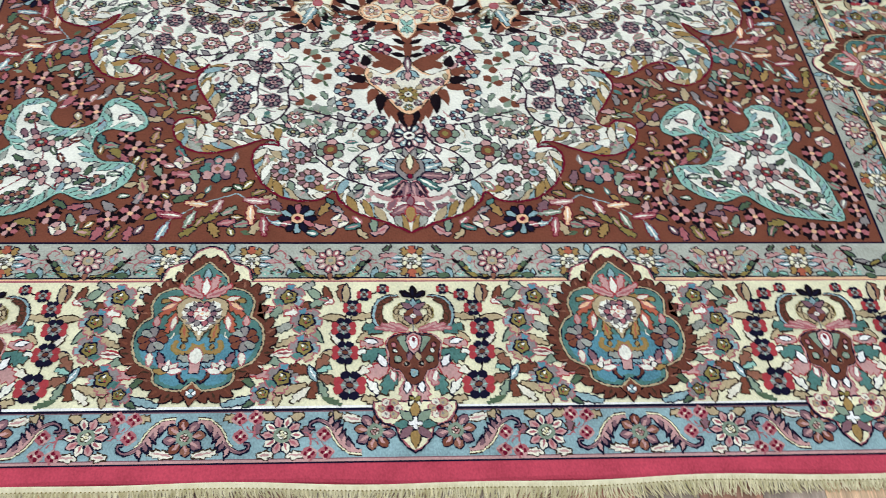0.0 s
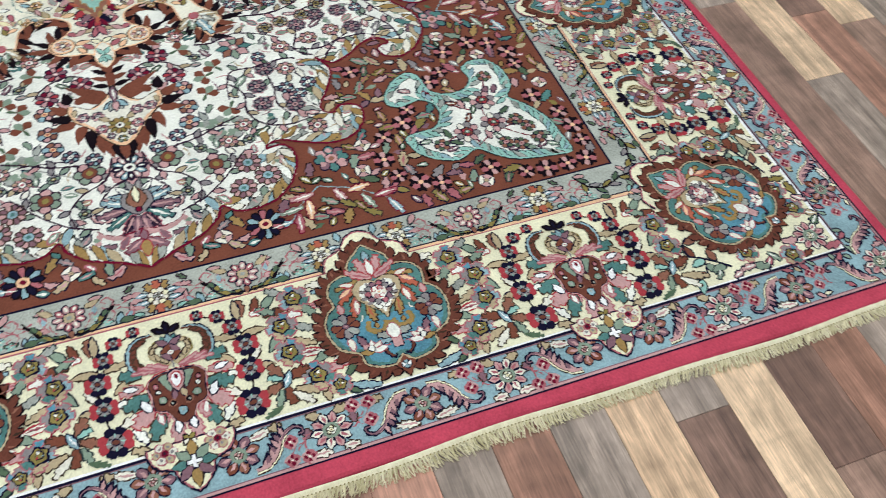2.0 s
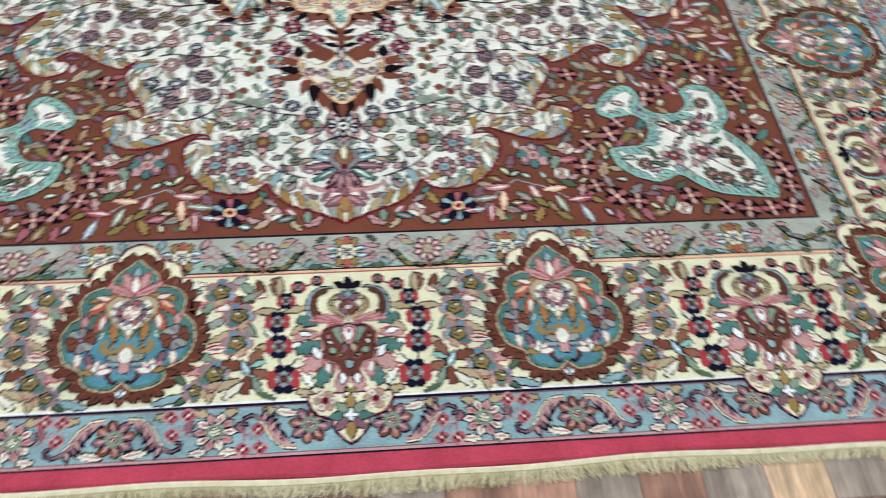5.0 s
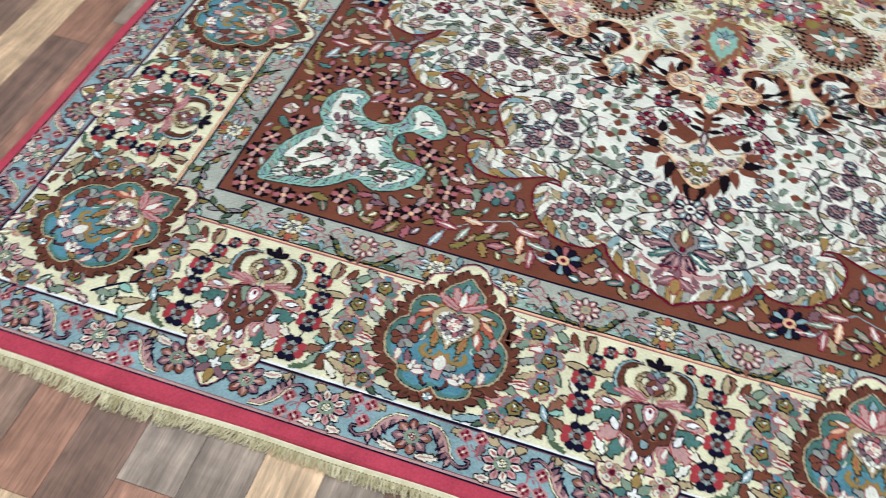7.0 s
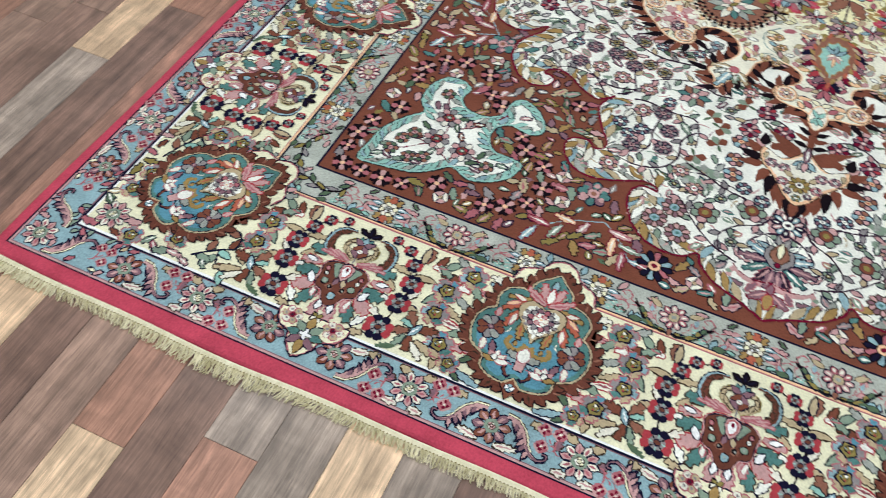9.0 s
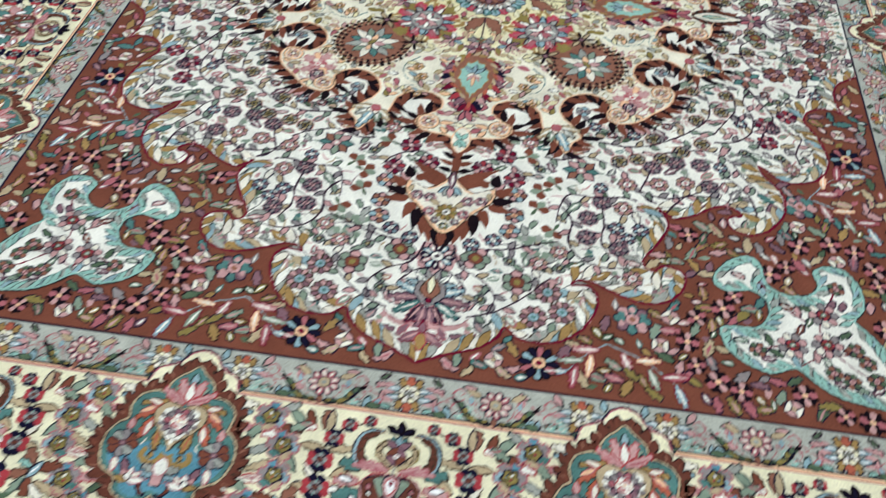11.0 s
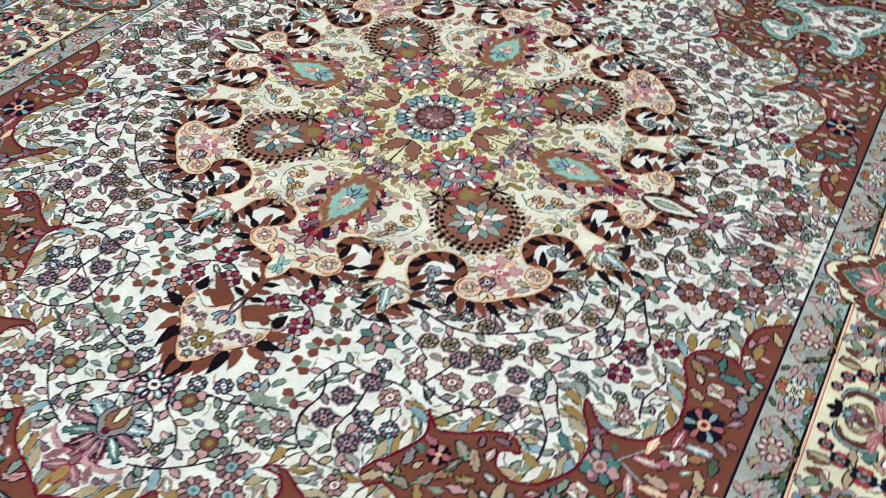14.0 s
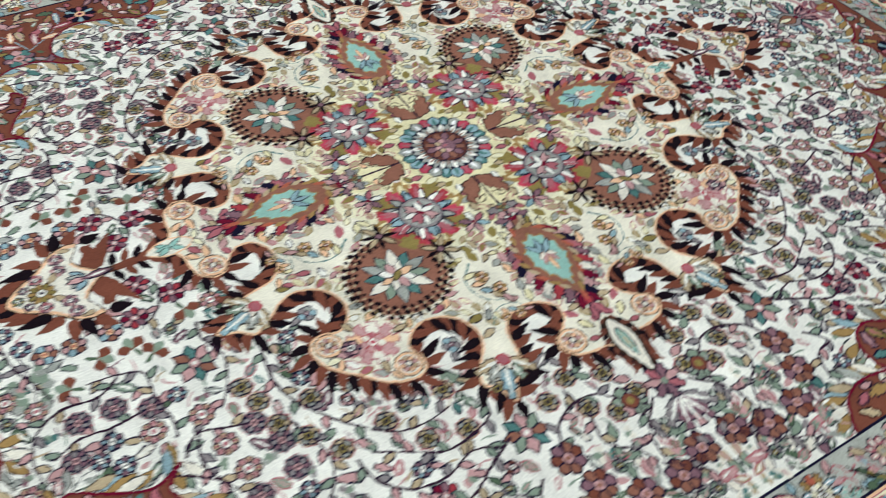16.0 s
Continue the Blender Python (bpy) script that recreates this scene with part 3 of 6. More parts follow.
def star_oval(s, at):
    """Brown round with a pale star flower and rows of black dots at its rim; it points along x."""
    egg = [complex((0.100 if math.cos(a) > 0 else 0.116) * math.cos(a), 0.098 * math.sin(a)) for a in [i * math.pi / 18 for i in range(36)]]
    s.poly(egg, "clay", 5)
    s.poly([p * 0.80 for p in egg], "clay", 5.5)
    for row, (rr, n) in enumerate(((0.80, 30), (0.92, 33), (1.03, 36))):
        for i in range(n):
            a = 2 * math.pi * (i + 0.5 * (row % 2)) / n
            p = complex(0.106 * rr * math.cos(a) - 0.004, 0.101 * rr * math.sin(a))
            if p.real > -0.062:
                s.poly([p + (0.0056 + 0.0012 * (i % 3)) * turn(90 * q + 20 * i) for q in range(4)], "black", 6.5)
                q = complex(0.106 * (rr + 0.055) * math.cos(a + 0.08) - 0.004, 0.101 * (rr + 0.055) * math.sin(a + 0.08))
                s.poly(disc(0.0034, 6, q.real, q.imag), "tan", 6.2)
    for i in range(12):
        k = turn(30 * i)
        leaf(s, at + 0.016 * k, k, 0.056 if i % 2 else 0.048, 0.0215, ("sage", "mist", "teal", "pale")[i % 4], "plum", None, 8 + (i % 2) * 0.2, fat=0.9, o=0.0014)
    for i in range(8):
        k = turn(45 * i + 12)
        leaf(s, at + 0.004 * k, k, 0.034, 0.016, ("pale", "pink", "ivory", "peach")[i % 4], "plum", None, 11 + (i % 2) * 0.2, o=0.0012)
    outlined(s, move(blade(0.030, 0.012, 1, 5), -0.015 + 0j, 1), "olive", 14, "plum", 0.0012)


def spider(s, at):
    for i in range(8):
        k = turn(45 * i + 12)
        leaf(s, at + 0.006 * k, k, 0.034, 0.010, ("black", "tan")[i % 2], None if i % 2 == 0 else "olive", None, 9)
    outlined(s, disc(0.007, 9), "mauve", 11, "black", 0.002)


def almond(s, at):
    """Long pendant: pale teal heart in a tan almond with crimson jagged leaves, pointing along +x."""
    shape = smooth([(-0.098, 0), (-0.080, 0.030), (-0.040, 0.050), (0.010, 0.052), (0.055, 0.036), (0.088, 0.014), (0.112, 0), (0.088, -0.014), (0.055, -0.036), (0.010, -0.052), (-0.040, -0.050), (-0.080, -0.030)], 3, True)
    for i, (p, t) in enumerate(along(shape + [shape[0]], 0.021)):
        if -0.085 < p.real < 0.108:
            out = complex(0.7 + (p.real + 0.09) * 3, p.imag / abs(p.imag) if abs(p.imag) > 1e-6 else 0)
            k = out / abs(out)
            acanthus(s, p - k * 0.010, k, 0.046, 0.019, ("madder", "pale", "crimson", "pink", "navy", "rose", "mauve")[i % 7], "plum", None, 5 + (i % 3) * 0.3)
    outlined(s, shape, "clay", 8, "plum", 0.0016)
    for i, (p, t) in enumerate(along(shape + [shape[0]], 0.024)):
        leaf(s, p * 0.94, t * turn(18), 0.030, 0.010, ("gold", "orange", "tan")[i % 3], None, None, 9.3)
    heart = [p * (0.64 + 0.10 * (n % 3 == 0)) + 0.002 for n, p in enumerate(shape)]
    s.poly([p * 1.07 for p in heart], "gold", 9.9)
    s.poly(heart, "aqua", 10.4)
    for a, x, d in ((0, 0.0, "peach"), (28, -0.008, "pink"), (-28, -0.008, "pink"), (50, -0.01, "pale"), (-50, -0.01, "pale")):
        leaf(s, at + x - 0.004, turn(a), 0.046 - abs(a) * 0.0004, 0.009, d, "clay", None, 11.3, o=0.0008)
    for a in (140, 180, 220):
        leaf(s, at - 0.010, turn(a), 0.042, 0.011, "sky", "navy", None, 11.3, o=0.0016)
    for x, a in ((0.108, -34), (0.108, 34), (0.112, 0), (0.138, -20), (0.138, 20)):
        leaf(s, at + x, turn(a), 0.044, 0.015, ("madder", "crimson", "rose")[int(abs(a)) % 3], "plum", None, 7)
    for a in (130, 155, 180, 205, 230):
        acanthus(s, at - 0.088, turn(a), 0.040, 0.017, ("olive", "tan", "clay", "tan", "olive")[(a - 130) // 25], "plum", None, 7)


def split_leaf(s, at):
    for a in (-56, 56):
        acanthus(s, at, turn(a), 0.072, 0.040, "clay", "black", None, 6, -0.35 if a > 0 else 0.35)
    stroke(s, [at - 0.01, at + 0.11], 0.005, 0.004, "plum", 7)
    for a, d in ((40, "pink"), (-40, "pink"), (90, "grey"), (-90, "grey")):
        acanthus(s, at + 0.105, turn(a), 0.034, 0.018, d, "plum", None, 7.5)
    rosette(s, at + 0.105, 0.014, 6, ("clay", "sage"), "plum", ("olive", "navy"), 0.4, level=9, o=0.0012)


eight("jagged_rosette", drawn(jag_rosette), medallion, 0.156, -0.160, 20, 1.0, 0.09)
eight("star_oval", drawn(star_oval), medallion, 0.285, -0.286, -45, 1, 0.1)
eight("dark_sprig", drawn(spider), medallion, 0.266, -0.176, 0, 1, 0.03)
almond_mesh, split_mesh = drawn(almond), drawn(split_leaf)
for n in range(4):
    k = turn(90 * n)
    lay("almond_pendant", almond_mesh, medallion, 0.388 * k.real, 0.388 * k.imag, 90 * n)
    lay("split_leaf", split_mesh, medallion, 0.122 * k.real, 0.122 * k.imag, 90 * n)
taken += [(0, -0.388, 0.08), (0.388, 0, 0.08), (0, -0.46, 0.05), (0.46, 0, 0.05), (0, -0.15, 0.015), (0.15, 0, 0.015)]


def curl_spray(s, at):
    """Cream curl with two small ochre flowers."""
    stroke(s, smooth([(-0.05, 0.03), (-0.03, -0.02), (0.02, -0.035), (0.055, -0.012)], 5), 0.0035, 0.002, "teal", 6)
    for i in range(5):
        leaf(s, complex(-0.038 + 0.02 * i, -0.012 - 0.008 * math.sin(i)), turn(70 - 20 * i), 0.03, 0.011, ("butter", "peach", "sky", "tan", "pink")[i], "olive", None, 6)
    for x, y in ((-0.012, 0.012), (0.03, 0.006)):
        rosette(s, complex(x, y), 0.014, 6, ("peach", "gold"), "rust", ("rust", "ivory"), 0.35, level=7, o=0.0012)


def pink_spray(s, at):
    for i, d in enumerate(("pink", "sky", "rose", "ivory", "mauve", "pink")):
        acanthus(s, at + 0.006 * turn(60 * i), turn(60 * i), 0.028, 0.014, d, "plum", None, 7)
    s.poly(disc(0.006, 8), "crimson", 10)


eight("curl_spray", drawn(curl_spray), medallion, 0.385, -0.150, 30, 1, 0.05)
eight("curl_spray", bpy.data.objects["curl_spray"].data, medallion, 0.150, -0.470, 200, 0.7, 0.04)
eight("pink_spray", drawn(pink_spray), medallion, 0.235, -0.075, 0, 0.9, 0.03)
eight("pink_spray", bpy.data.objects["pink_spray"].data, medallion, 0.265, -0.005, 20, 1, 0.03)


# ---- the pendant below the medallion ----
def pendant(s, at):
    body = smooth([(0, 0.104), (0.012, 0.072), (0.030, 0.052), (0.054, 0.038), (0.080, 0.050), (0.098, 0.058), (0.100, 0.036), (0.090, 0.008), (0.058, -0.026), (0.028, -0.072), (0.0, -0.094), (-0.028, -0.072), (-0.058, -0.026), (-0.090, 0.008), (-0.100, 0.036), (-0.098, 0.058), (-0.080, 0.050), (-0.054, 0.038), (-0.030, 0.052), (-0.012, 0.072)], 3, True)
    for sg in (1, -1):
        side = lambda a: turn(a if sg > 0 else 180 - a)
        for i, (x, y, a, length, w) in enumerate(((0.008, 0.070, 22, 0.100, 0.026), (0.012, 0.060, 8, 0.072, 0.024), (0.094, 0.066, 70, 0.040, 0.022), (0.080, 0.060, 120, 0.040, 0.018), (0.100, 0.040, 30, 0.046, 0.022), (0.094, 0.020, 2, 0.052, 0.022), (0.088, 0.006, -22, 0.056, 0.022), (0.072, -0.010, -58, 0.052, 0.022), (0.058, -0.024, -74, 0.064, 0.022), (0.044, -0.044, -80, 0.060, 0.021), (0.030, -0.062, -84, 0.058, 0.020), (0.015, -0.078, -87, 0.056, 0.019))):
            outlined(s, move(blade(length * 1.1, w * 1.22, 0.58, 7, -0.20 * sg if i > 6 else 0.16 * sg), complex(sg * x, y), side(a)), ("rust", "rust", "black")[i % 3], 5 + (i % 3) * 0.3, None)
    leaf(s, complex(0, -0.080), turn(-90), 0.056, 0.022, "rust", None, None, 6)
    outlined(s, body, "peach", 8, "rust", 0.0016)
    s.poly([p * 0.90 + 0.001j for p in body], "pale", 9.4)
    for x, y, r, d in ((0, -0.030, 0.025, ("olive", "gold")), (0.042, 0.010, 0.014, ("pink", "mauve")), (0.072, 0.014, 0.014, ("mauve", "pink")), (0.038, -0.032, 0.013, ("pink", "rose")), (0.022, -0.058, 0.009, ("grey", "mauve")), (0, -0.072, 0.010, ("sage", "olive"))):
        for sg in ((1, -1) if x else (1,)):
            rosette(s, complex(sg * x, y), r, 6 if r < 0.02 else 10, d, "plum" if r < 0.02 else "olive", ("ivory", "navy"), 0.35, level=10.5, o=0.0012)
    for sg in (1, -1):
        leaf(s, complex(sg * 0.086, 0.044), turn(-100 if sg < 0 else -80), 0.024, 0.010, "tan", "olive", None, 10.4, o=0.001)
        leaf(s, complex(sg * 0.018, -0.012), turn(90 - sg * 50), 0.030, 0.014, "tan", "olive", None, 10.2, o=0.001)
    for a in (-140, -115, -65, -40, -90):
        leaf(s, complex(0, 0.050), turn(a), 0.034, 0.014, ("sky", "mist", "pink", "mist", "sky")[(a + 140) // 25], "navy", None, 11)
    leaf(s, complex(0, 0.100), turn(-90), 0.056, 0.016, "mauve", "navy", "ivory", 12)
    stroke(s, smooth([(0, 0.085), (0.002, 0.13), (-0.002, 0.17), (0, 0.205)], 4), 0.014, 0.034, "rust", 6)
    for sg in (1, -1):
        for i in range(5):
            leaf(s, complex(sg * 0.004, 0.102 + 0.022 * i), turn(90 - sg * (74 - 8 * i)), 0.040, 0.015, ("black", "rust")[i % 2], None, None, 6.5)
    outlined(s, smooth([(0, 0.168), (0.020, 0.205), (0.016, 0.240), (0, 0.258), (-0.016, 0.240), (-0.020, 0.205)], 3, True), "pale", 8, "peach", 0.0024)
    for a in (-120, -90, -60, 60, 120):
        leaf(s, complex(0, 0.214), turn(a), 0.030, 0.011, ("aqua", "sage")[a % 2], "moss", None, 9, o=0.001)


four("pendant", drawn(pendant), ivory, 0.0, -0.850, 0, 1, 0.115)
taken += [(0, -0.70, 0.04), (0, -0.76, 0.03), (0.06, -0.82, 0.05), (0, -0.93, 0.05)]


def small_pendant(s, at):
    """Side pendant: narrow pale leaf, dark flower and a fan of leaves, along +x."""
    outlined(s, smooth([(-0.10, 0), (-0.05, 0.022), (0.0, 0.012), (0.035, 0), (0.0, -0.012), (-0.05, -0.022)], 3, True), "pale", 6, "rust", 0.004)
    leaf(s, -0.075 + 0j, turn(0), 0.07, 0.016, "aqua", "olive", "tan", 7.6)
    flames(s, smooth([(-0.1, 0.004), (-0.05, 0.028), (0.03, 0.004)], 4), 0.022, 0.012, ("brown", "black"), 40, 5)
    flames(s, smooth([(-0.1, -0.004), (-0.05, -0.028), (0.03, -0.004)], 4), 0.022, 0.012, ("brown", "black"), -40, 5)
    for i in range(7):
        k = turn(360 / 7 * i)
        acanthus(s, 0.062 + 0.006 * k, k, 0.03, 0.016, ("mauve", "rose", "pink")[i % 3], "plum", None, 8)
    s.poly(disc(0.007, 8, 0.062, 0), "sage", 11)
    for a, d in ((-50, "grey"), (50, "grey"), (-22, "mauve"), (22, "mauve"), (0, "pink")):
        acanthus(s, 0.095 + 0j, turn(a), 0.07, 0.026, d, "plum", "ivory", 7)


four("side_pendant", drawn(small_pendant), ivory, 0.672, 0.0, 0, 1, 0.05)
taken += [(0.74, 0, 0.06), (0.8, 0, 0.05), (0.61, 0, 0.04)]


def grey_palmette(s, at):
    """Grey bloom with pink wings at the end of the field."""
    for a in (-70, -42, -14, 14, 42, 70):
        leaf(s, at + 0.014j, turn(90 + a), 0.056, 0.015, ("sky", "ivory", "grey", "grey", "ivory", "sky")[(a + 70) // 28], "plum", "mist", 5, o=0.0016)
    for sg in (1, -1):
        side = lambda a: turn(a if sg > 0 else 180 - a)
        for x, y, a, length, d in ((0.016, 0.0, 20, 0.056, "sky"), (0.020, -0.012, -6, 0.062, "mauve"), (0.016, -0.022, -34, 0.058, "teal"), (0.010, -0.030, -62, 0.056, "plum"), (0.004, -0.034, -80, 0.054, "mauve")):
            acanthus(s, complex(sg * x, y), side(a), length, 0.020, d, "navy" if d != "plum" else "rose", "pink" if d in ("plum", "mauve") else "ivory", 5.5 + abs(a) * 0.004)
        stroke(s, smooth([(0, -0.074), (sg * 0.030, -0.082), (sg * 0.064, -0.076), (sg * 0.084, -0.058)], 4), 0.020, 0.004, "pink", 6)
        stroke(s, smooth([(0, -0.068), (sg * 0.030, -0.076), (sg * 0.064, -0.070), (sg * 0.086, -0.052)], 4), 0.0025, 0.002, "crimson", 7)
        acanthus(s, complex(sg * 0.030, -0.082), side(-60), 0.030, 0.012, "mauve", "rose", None, 5.8)
        acanthus(s, complex(sg * 0.004, -0.098), side(-36), 0.044, 0.020, "mauve", "crimson", "pink", 6.4)
    outlined(s, smooth([(0, -0.030), (0.030, -0.004), (0.024, 0.030), (0, 0.022), (-0.024, 0.030), (-0.030, -0.004)], 3, True), "grey", 8, "plum", 0.0018)
    outlined(s, smooth([(0, -0.014), (0.020, 0.006), (0.014, 0.026), (0, 0.044), (-0.014, 0.026), (-0.020, 0.006)], 3, True), "clay", 9.6, "umber", 0.0014)
    leaf(s, complex(0, 0.0), turn(90), 0.048, 0.013, "cream", "olive", None, 11)
    outlined(s, disc(0.006, 8, 0, -0.018), "crimson", 11, "plum", 0.0012)
    leaf(s, complex(0, -0.098), turn(-90), 0.044, 0.020, "gold", "madder", None, 7)
    leaf(s, complex(0, -0.100), turn(90), 0.028, 0.014, "mauve", "crimson", None, 7.6)


four("grey_palmette", drawn(grey_palmette), ivory, 0.0, -1.113, 0, 1, 0.07)
taken += [(0, -1.2, 0.045), (0.05, -1.18, 0.02)]


# ---- flowers of the ivory field ----
def flower(kind):
    spec = {
        "violet": dict(r=0.0185, n=8, dyes=("mauve", "grey"), line="navy", eye=("pink", "plum"), inner=0.36, back="grey"),
        "cross": dict(r=0.024, n=8, dyes=("crimson", "pink", "madder", "mauve"), line="navy", eye=("pink", "ivory"), inner=0.26),
        "coral": dict(r=0.021, n=6, dyes=("clay", "pink", "sky"), line="navy", eye=("peach", "orange"), inner=0.32),
        "violet_small": dict(r=0.0165, n=8, dyes=("mauve", "sky"), line="navy", eye=("ivory", "navy"), inner=0.36),
        "pink": dict(r=0.021, n=8, dyes=("pink", "tan"), line="mauve", eye=("ivory", "rose"), inner=0.4, tip="rose"),
        "star": dict(r=0.042, n=8, dyes=("teal", "clay", "sage", "pink"), line="plum", eye=("pink", "ivory"), inner=0.22, pointed=True, gap=1.0),
        "brick": dict(r=0.030, n=7, dyes=("clay", "mauve", "rust"), line="navy", eye=("pink", "clay"), inner=0.3),
        "shell": dict(r=0.027, n=10, dyes=("pink", "mauve"), line="olive", eye=("sky", "teal"), inner=0.36),
        "moss": dict(r=0.031, n=6, dyes=("sage", "pink", "sage"), line="mauve", eye=("rust", "olive"), inner=0.46),
        "olive": dict(r=0.0165, n=6, dyes=("tan", "mist"), line="plum", eye=("olive", "navy"), inner=0.46, back="tan"),
        "bloom": dict(r=0.036, n=12, dyes=("plum", "pink", "sky"), line="navy", eye=("ivory", "plum"), inner=0.34, back="pink", tip="ivory"),
        "bud": dict(r=0.013, n=5, dyes=("sage", "grey"), line="plum", eye=("olive", "ivory"), inner=0.4),
        "rust_bud": dict(r=0.013, n=5, dyes=("pink", "rust"), line="plum", eye=("ivory", "rust"), inner=0.4),
    }[kind]
    r, n, dyes = spec.pop("r"), spec.pop("n"), spec.pop("dyes")
    return drawn(rosette, r, n, dyes, **spec), r * 1.12


FLOWERS = {k: flower(k) for k in ("violet", "cross", "coral", "violet_small", "pink", "star", "brick", "shell", "moss", "olive", "bloom", "bud", "rust_bud")}
NAMES = {"violet": "violet_flower", "cross": "crimson_flower", "coral": "coral_flower", "violet_small": "violet_bud", "pink": "pink_flower", "star": "star_flower", "brick": "brick_flower", "shell": "shell_flower", "moss": "moss_flower", "olive": "olive_flower", "bloom": "large_bloom", "bud": "sage_bud", "rust_bud": "rust_bud"}


def bloom(kind, x, y, deg=0.0, size=1.0):
    mesh, r = FLOWERS[kind]
    four(NAMES[kind], mesh, ivory, x, y, deg, size, r)


for kind, places in (
    ("violet", [(0.452, -0.655), (0.506, -0.629), (0.563, -0.628), (0.339, -0.790), (0.310, -0.844), (0.309, -0.903), (0.377, -0.926), (0.580, -0.698), (0.741, -0.464)]),
    ("cross", [(0.063, -0.725), (0.113, -0.674), (0.139, -0.752), (0.727, -0.450), (0.727, -0.519), (0.783, -0.412)]),
    ("coral", [(0.149, -0.800), (0.149, -0.864), (0.143, -0.913)]),
    ("violet_small", [(0.111, -0.945), (0.066, -0.966), (0.424, -0.862), (0.371, -0.866)]),
    ("pink", [(0.394, -0.723), (0.466, -0.710), (0.386, -0.802), (0.526, -0.696), (0.407, -1.005)]),
    ("star", [(0.288, -0.695), (0.697, -0.273)]),
    ("brick", [(0.771, -0.242), (0.836, -0.228), (0.886, -0.173), (0.892, -0.098), (0.868, -0.036)]),
    ("shell", [(0.236, -1.070), (0.268, -1.117), (0.212, -1.138)]),
    ("moss", [(0.080, -1.003), (0.172, -1.054), (0.736, -0.080)]),
    ("olive", [(0.553, -0.349), (0.640, -0.353), (0.624, -0.421), (0.560, -0.464), (0.570, -0.551), (0.520, -0.588), (0.455, -0.553), (0.417, -0.632), (0.376, -0.646), (0.474, -0.620), (0.666, -0.206), (0.665, -0.085), (0.742, -0.111), (0.710, -0.153), (0.726, -0.058), (0.60, -0.265), (0.640, -0.150)]),
    ("bloom", [(0.0, -1.010)]),
):
    for i, (x, y) in enumerate(places):
        bloom(kind, x, y, (i * 37) % 90)


def clover(s, at):
    trefoil(s, at, 1 + 0j, 0.03, ("rust", "sage", "rust"), None, 3)
    leaf(s, at, turn(180), 0.024, 0.009, "moss", None, None, 3)


clover_mesh = drawn(clover)
for x, y, deg in ((0.196, -0.836, 60), (0.237, -0.893, -120), (0.161, -0.668, 20), (0.232, -0.750, 130), (0.205, -0.775, 200)):
    four("clover_leaf", clover_mesh, ivory, x, y, deg, 1, 0.028)


# vines with leaves and buds
def vine(s, points, w=0.0050, dye="plum", every=0.03, leaves=("sage", "grey", "pink", "tan")):
    line = smooth(points, 6)
    stroke(s, line, w, w * 0.6, dye, 5)
    taken.extend((p.real, p.imag, 0.009) for p, t in along(line, 0.012))
    for i, (p, t) in enumerate(along(line, every, every * 0.6)):
        k = t * turn(52 if i % 2 else -52)
        leaf(s, p, k, 0.027, 0.0115, leaves[i % len(leaves)], "plum", None, 3.5)


s = Sheet()
for points in (
    [(0.311, -0.582), (0.378, -0.592), (0.423, -0.587), (0.475, -0.563), (0.535, -0.518), (0.584, -0.463), (0.596, -0.414), (0.588, -0.355)],
    [(0.416, -0.773), (0.384, -0.767), (0.319, -0.777), (0.265, -0.778), (0.247, -0.815), (0.240, -0.870)],
    [(0.460, -0.775), (0.425, -0.745), (0.440, -0.69), (0.450, -0.66)],
    [(0.100, -0.975), (0.150, -0.965), (0.195, -0.945), (0.250, -0.925)],
    [(0.480, -0.80), (0.52, -0.745), (0.560, -0.72)],
    [(0.768, -0.245), (0.713, -0.217), (0.691, -0.169), (0.695, -0.123), (0.748, -0.076), (0.803, -0.084), (0.817, -0.115)],
    [(0.80, -0.02), (0.87, -0.04), (0.92, -0.09), (0.95, -0.15)],
    [(0.69, -0.30), (0.72, -0.36), (0.75, -0.42), (0.72, -0.49), (0.70, -0.55)],
    [(0.60, -0.30), (0.64, -0.31), (0.66, -0.40), (0.63, -0.46), (0.60, -0.51)],
    [(0.060, -0.70), (0.09, -0.69), (0.14, -0.71), (0.17, -0.75)],
    [(0.20, -0.66), (0.24, -0.665), (0.30, -0.645), (0.36, -0.665), (0.40, -0.69)],
    [(0.25, -0.82), (0.275, -0.86), (0.27, -0.92), (0.295, -0.965), (0.35, -0.985), (0.40, -0.975)],
    [(0.34, -0.81), (0.345, -0.86), (0.34, -0.91), (0.36, -0.955)],
    [(0.42, -0.74), (0.48, -0.755), (0.54, -0.735), (0.60, -0.735), (0.66, -0.765)],
    [(0.48, -0.60), (0.53, -0.585), (0.58, -0.575), (0.63, -0.60), (0.66, -0.655), (0.69, -0.70)],
    [(0.60, -0.54), (0.65, -0.53), (0.69, -0.49), (0.70, -0.43), (0.68, -0.37), (0.70, -0.32)],
    [(0.78, -0.30), (0.82, -0.33), (0.83, -0.29), (0.88, -0.27), (0.93, -0.30)],
    [(0.66, -0.17), (0.72, -0.16), (0.78, -0.17), (0.82, -0.13), (0.88, -0.10)],
    [(0.75, -0.04), (0.80, -0.09), (0.86, -0.10), (0.91, -0.05)],
    [(0.03, -0.97), (0.05, -1.03), (0.10, -1.06), (0.13, -1.10), (0.12, -1.15)],
    [(0.08, -1.16), (0.13, -1.14), (0.18, -1.10), (0.24, -1.03)],
    [(0.0, -1.04), (0.04, -1.055), (0.07, -1.09)],
    [(0.68, -0.78), (0.67, -0.72), (0.64, -0.68), (0.61, -0.65)],
    [(0.80, -0.60), (0.79, -0.55), (0.81, -0.49), (0.79, -0.45)],
):
    vine(s, points)
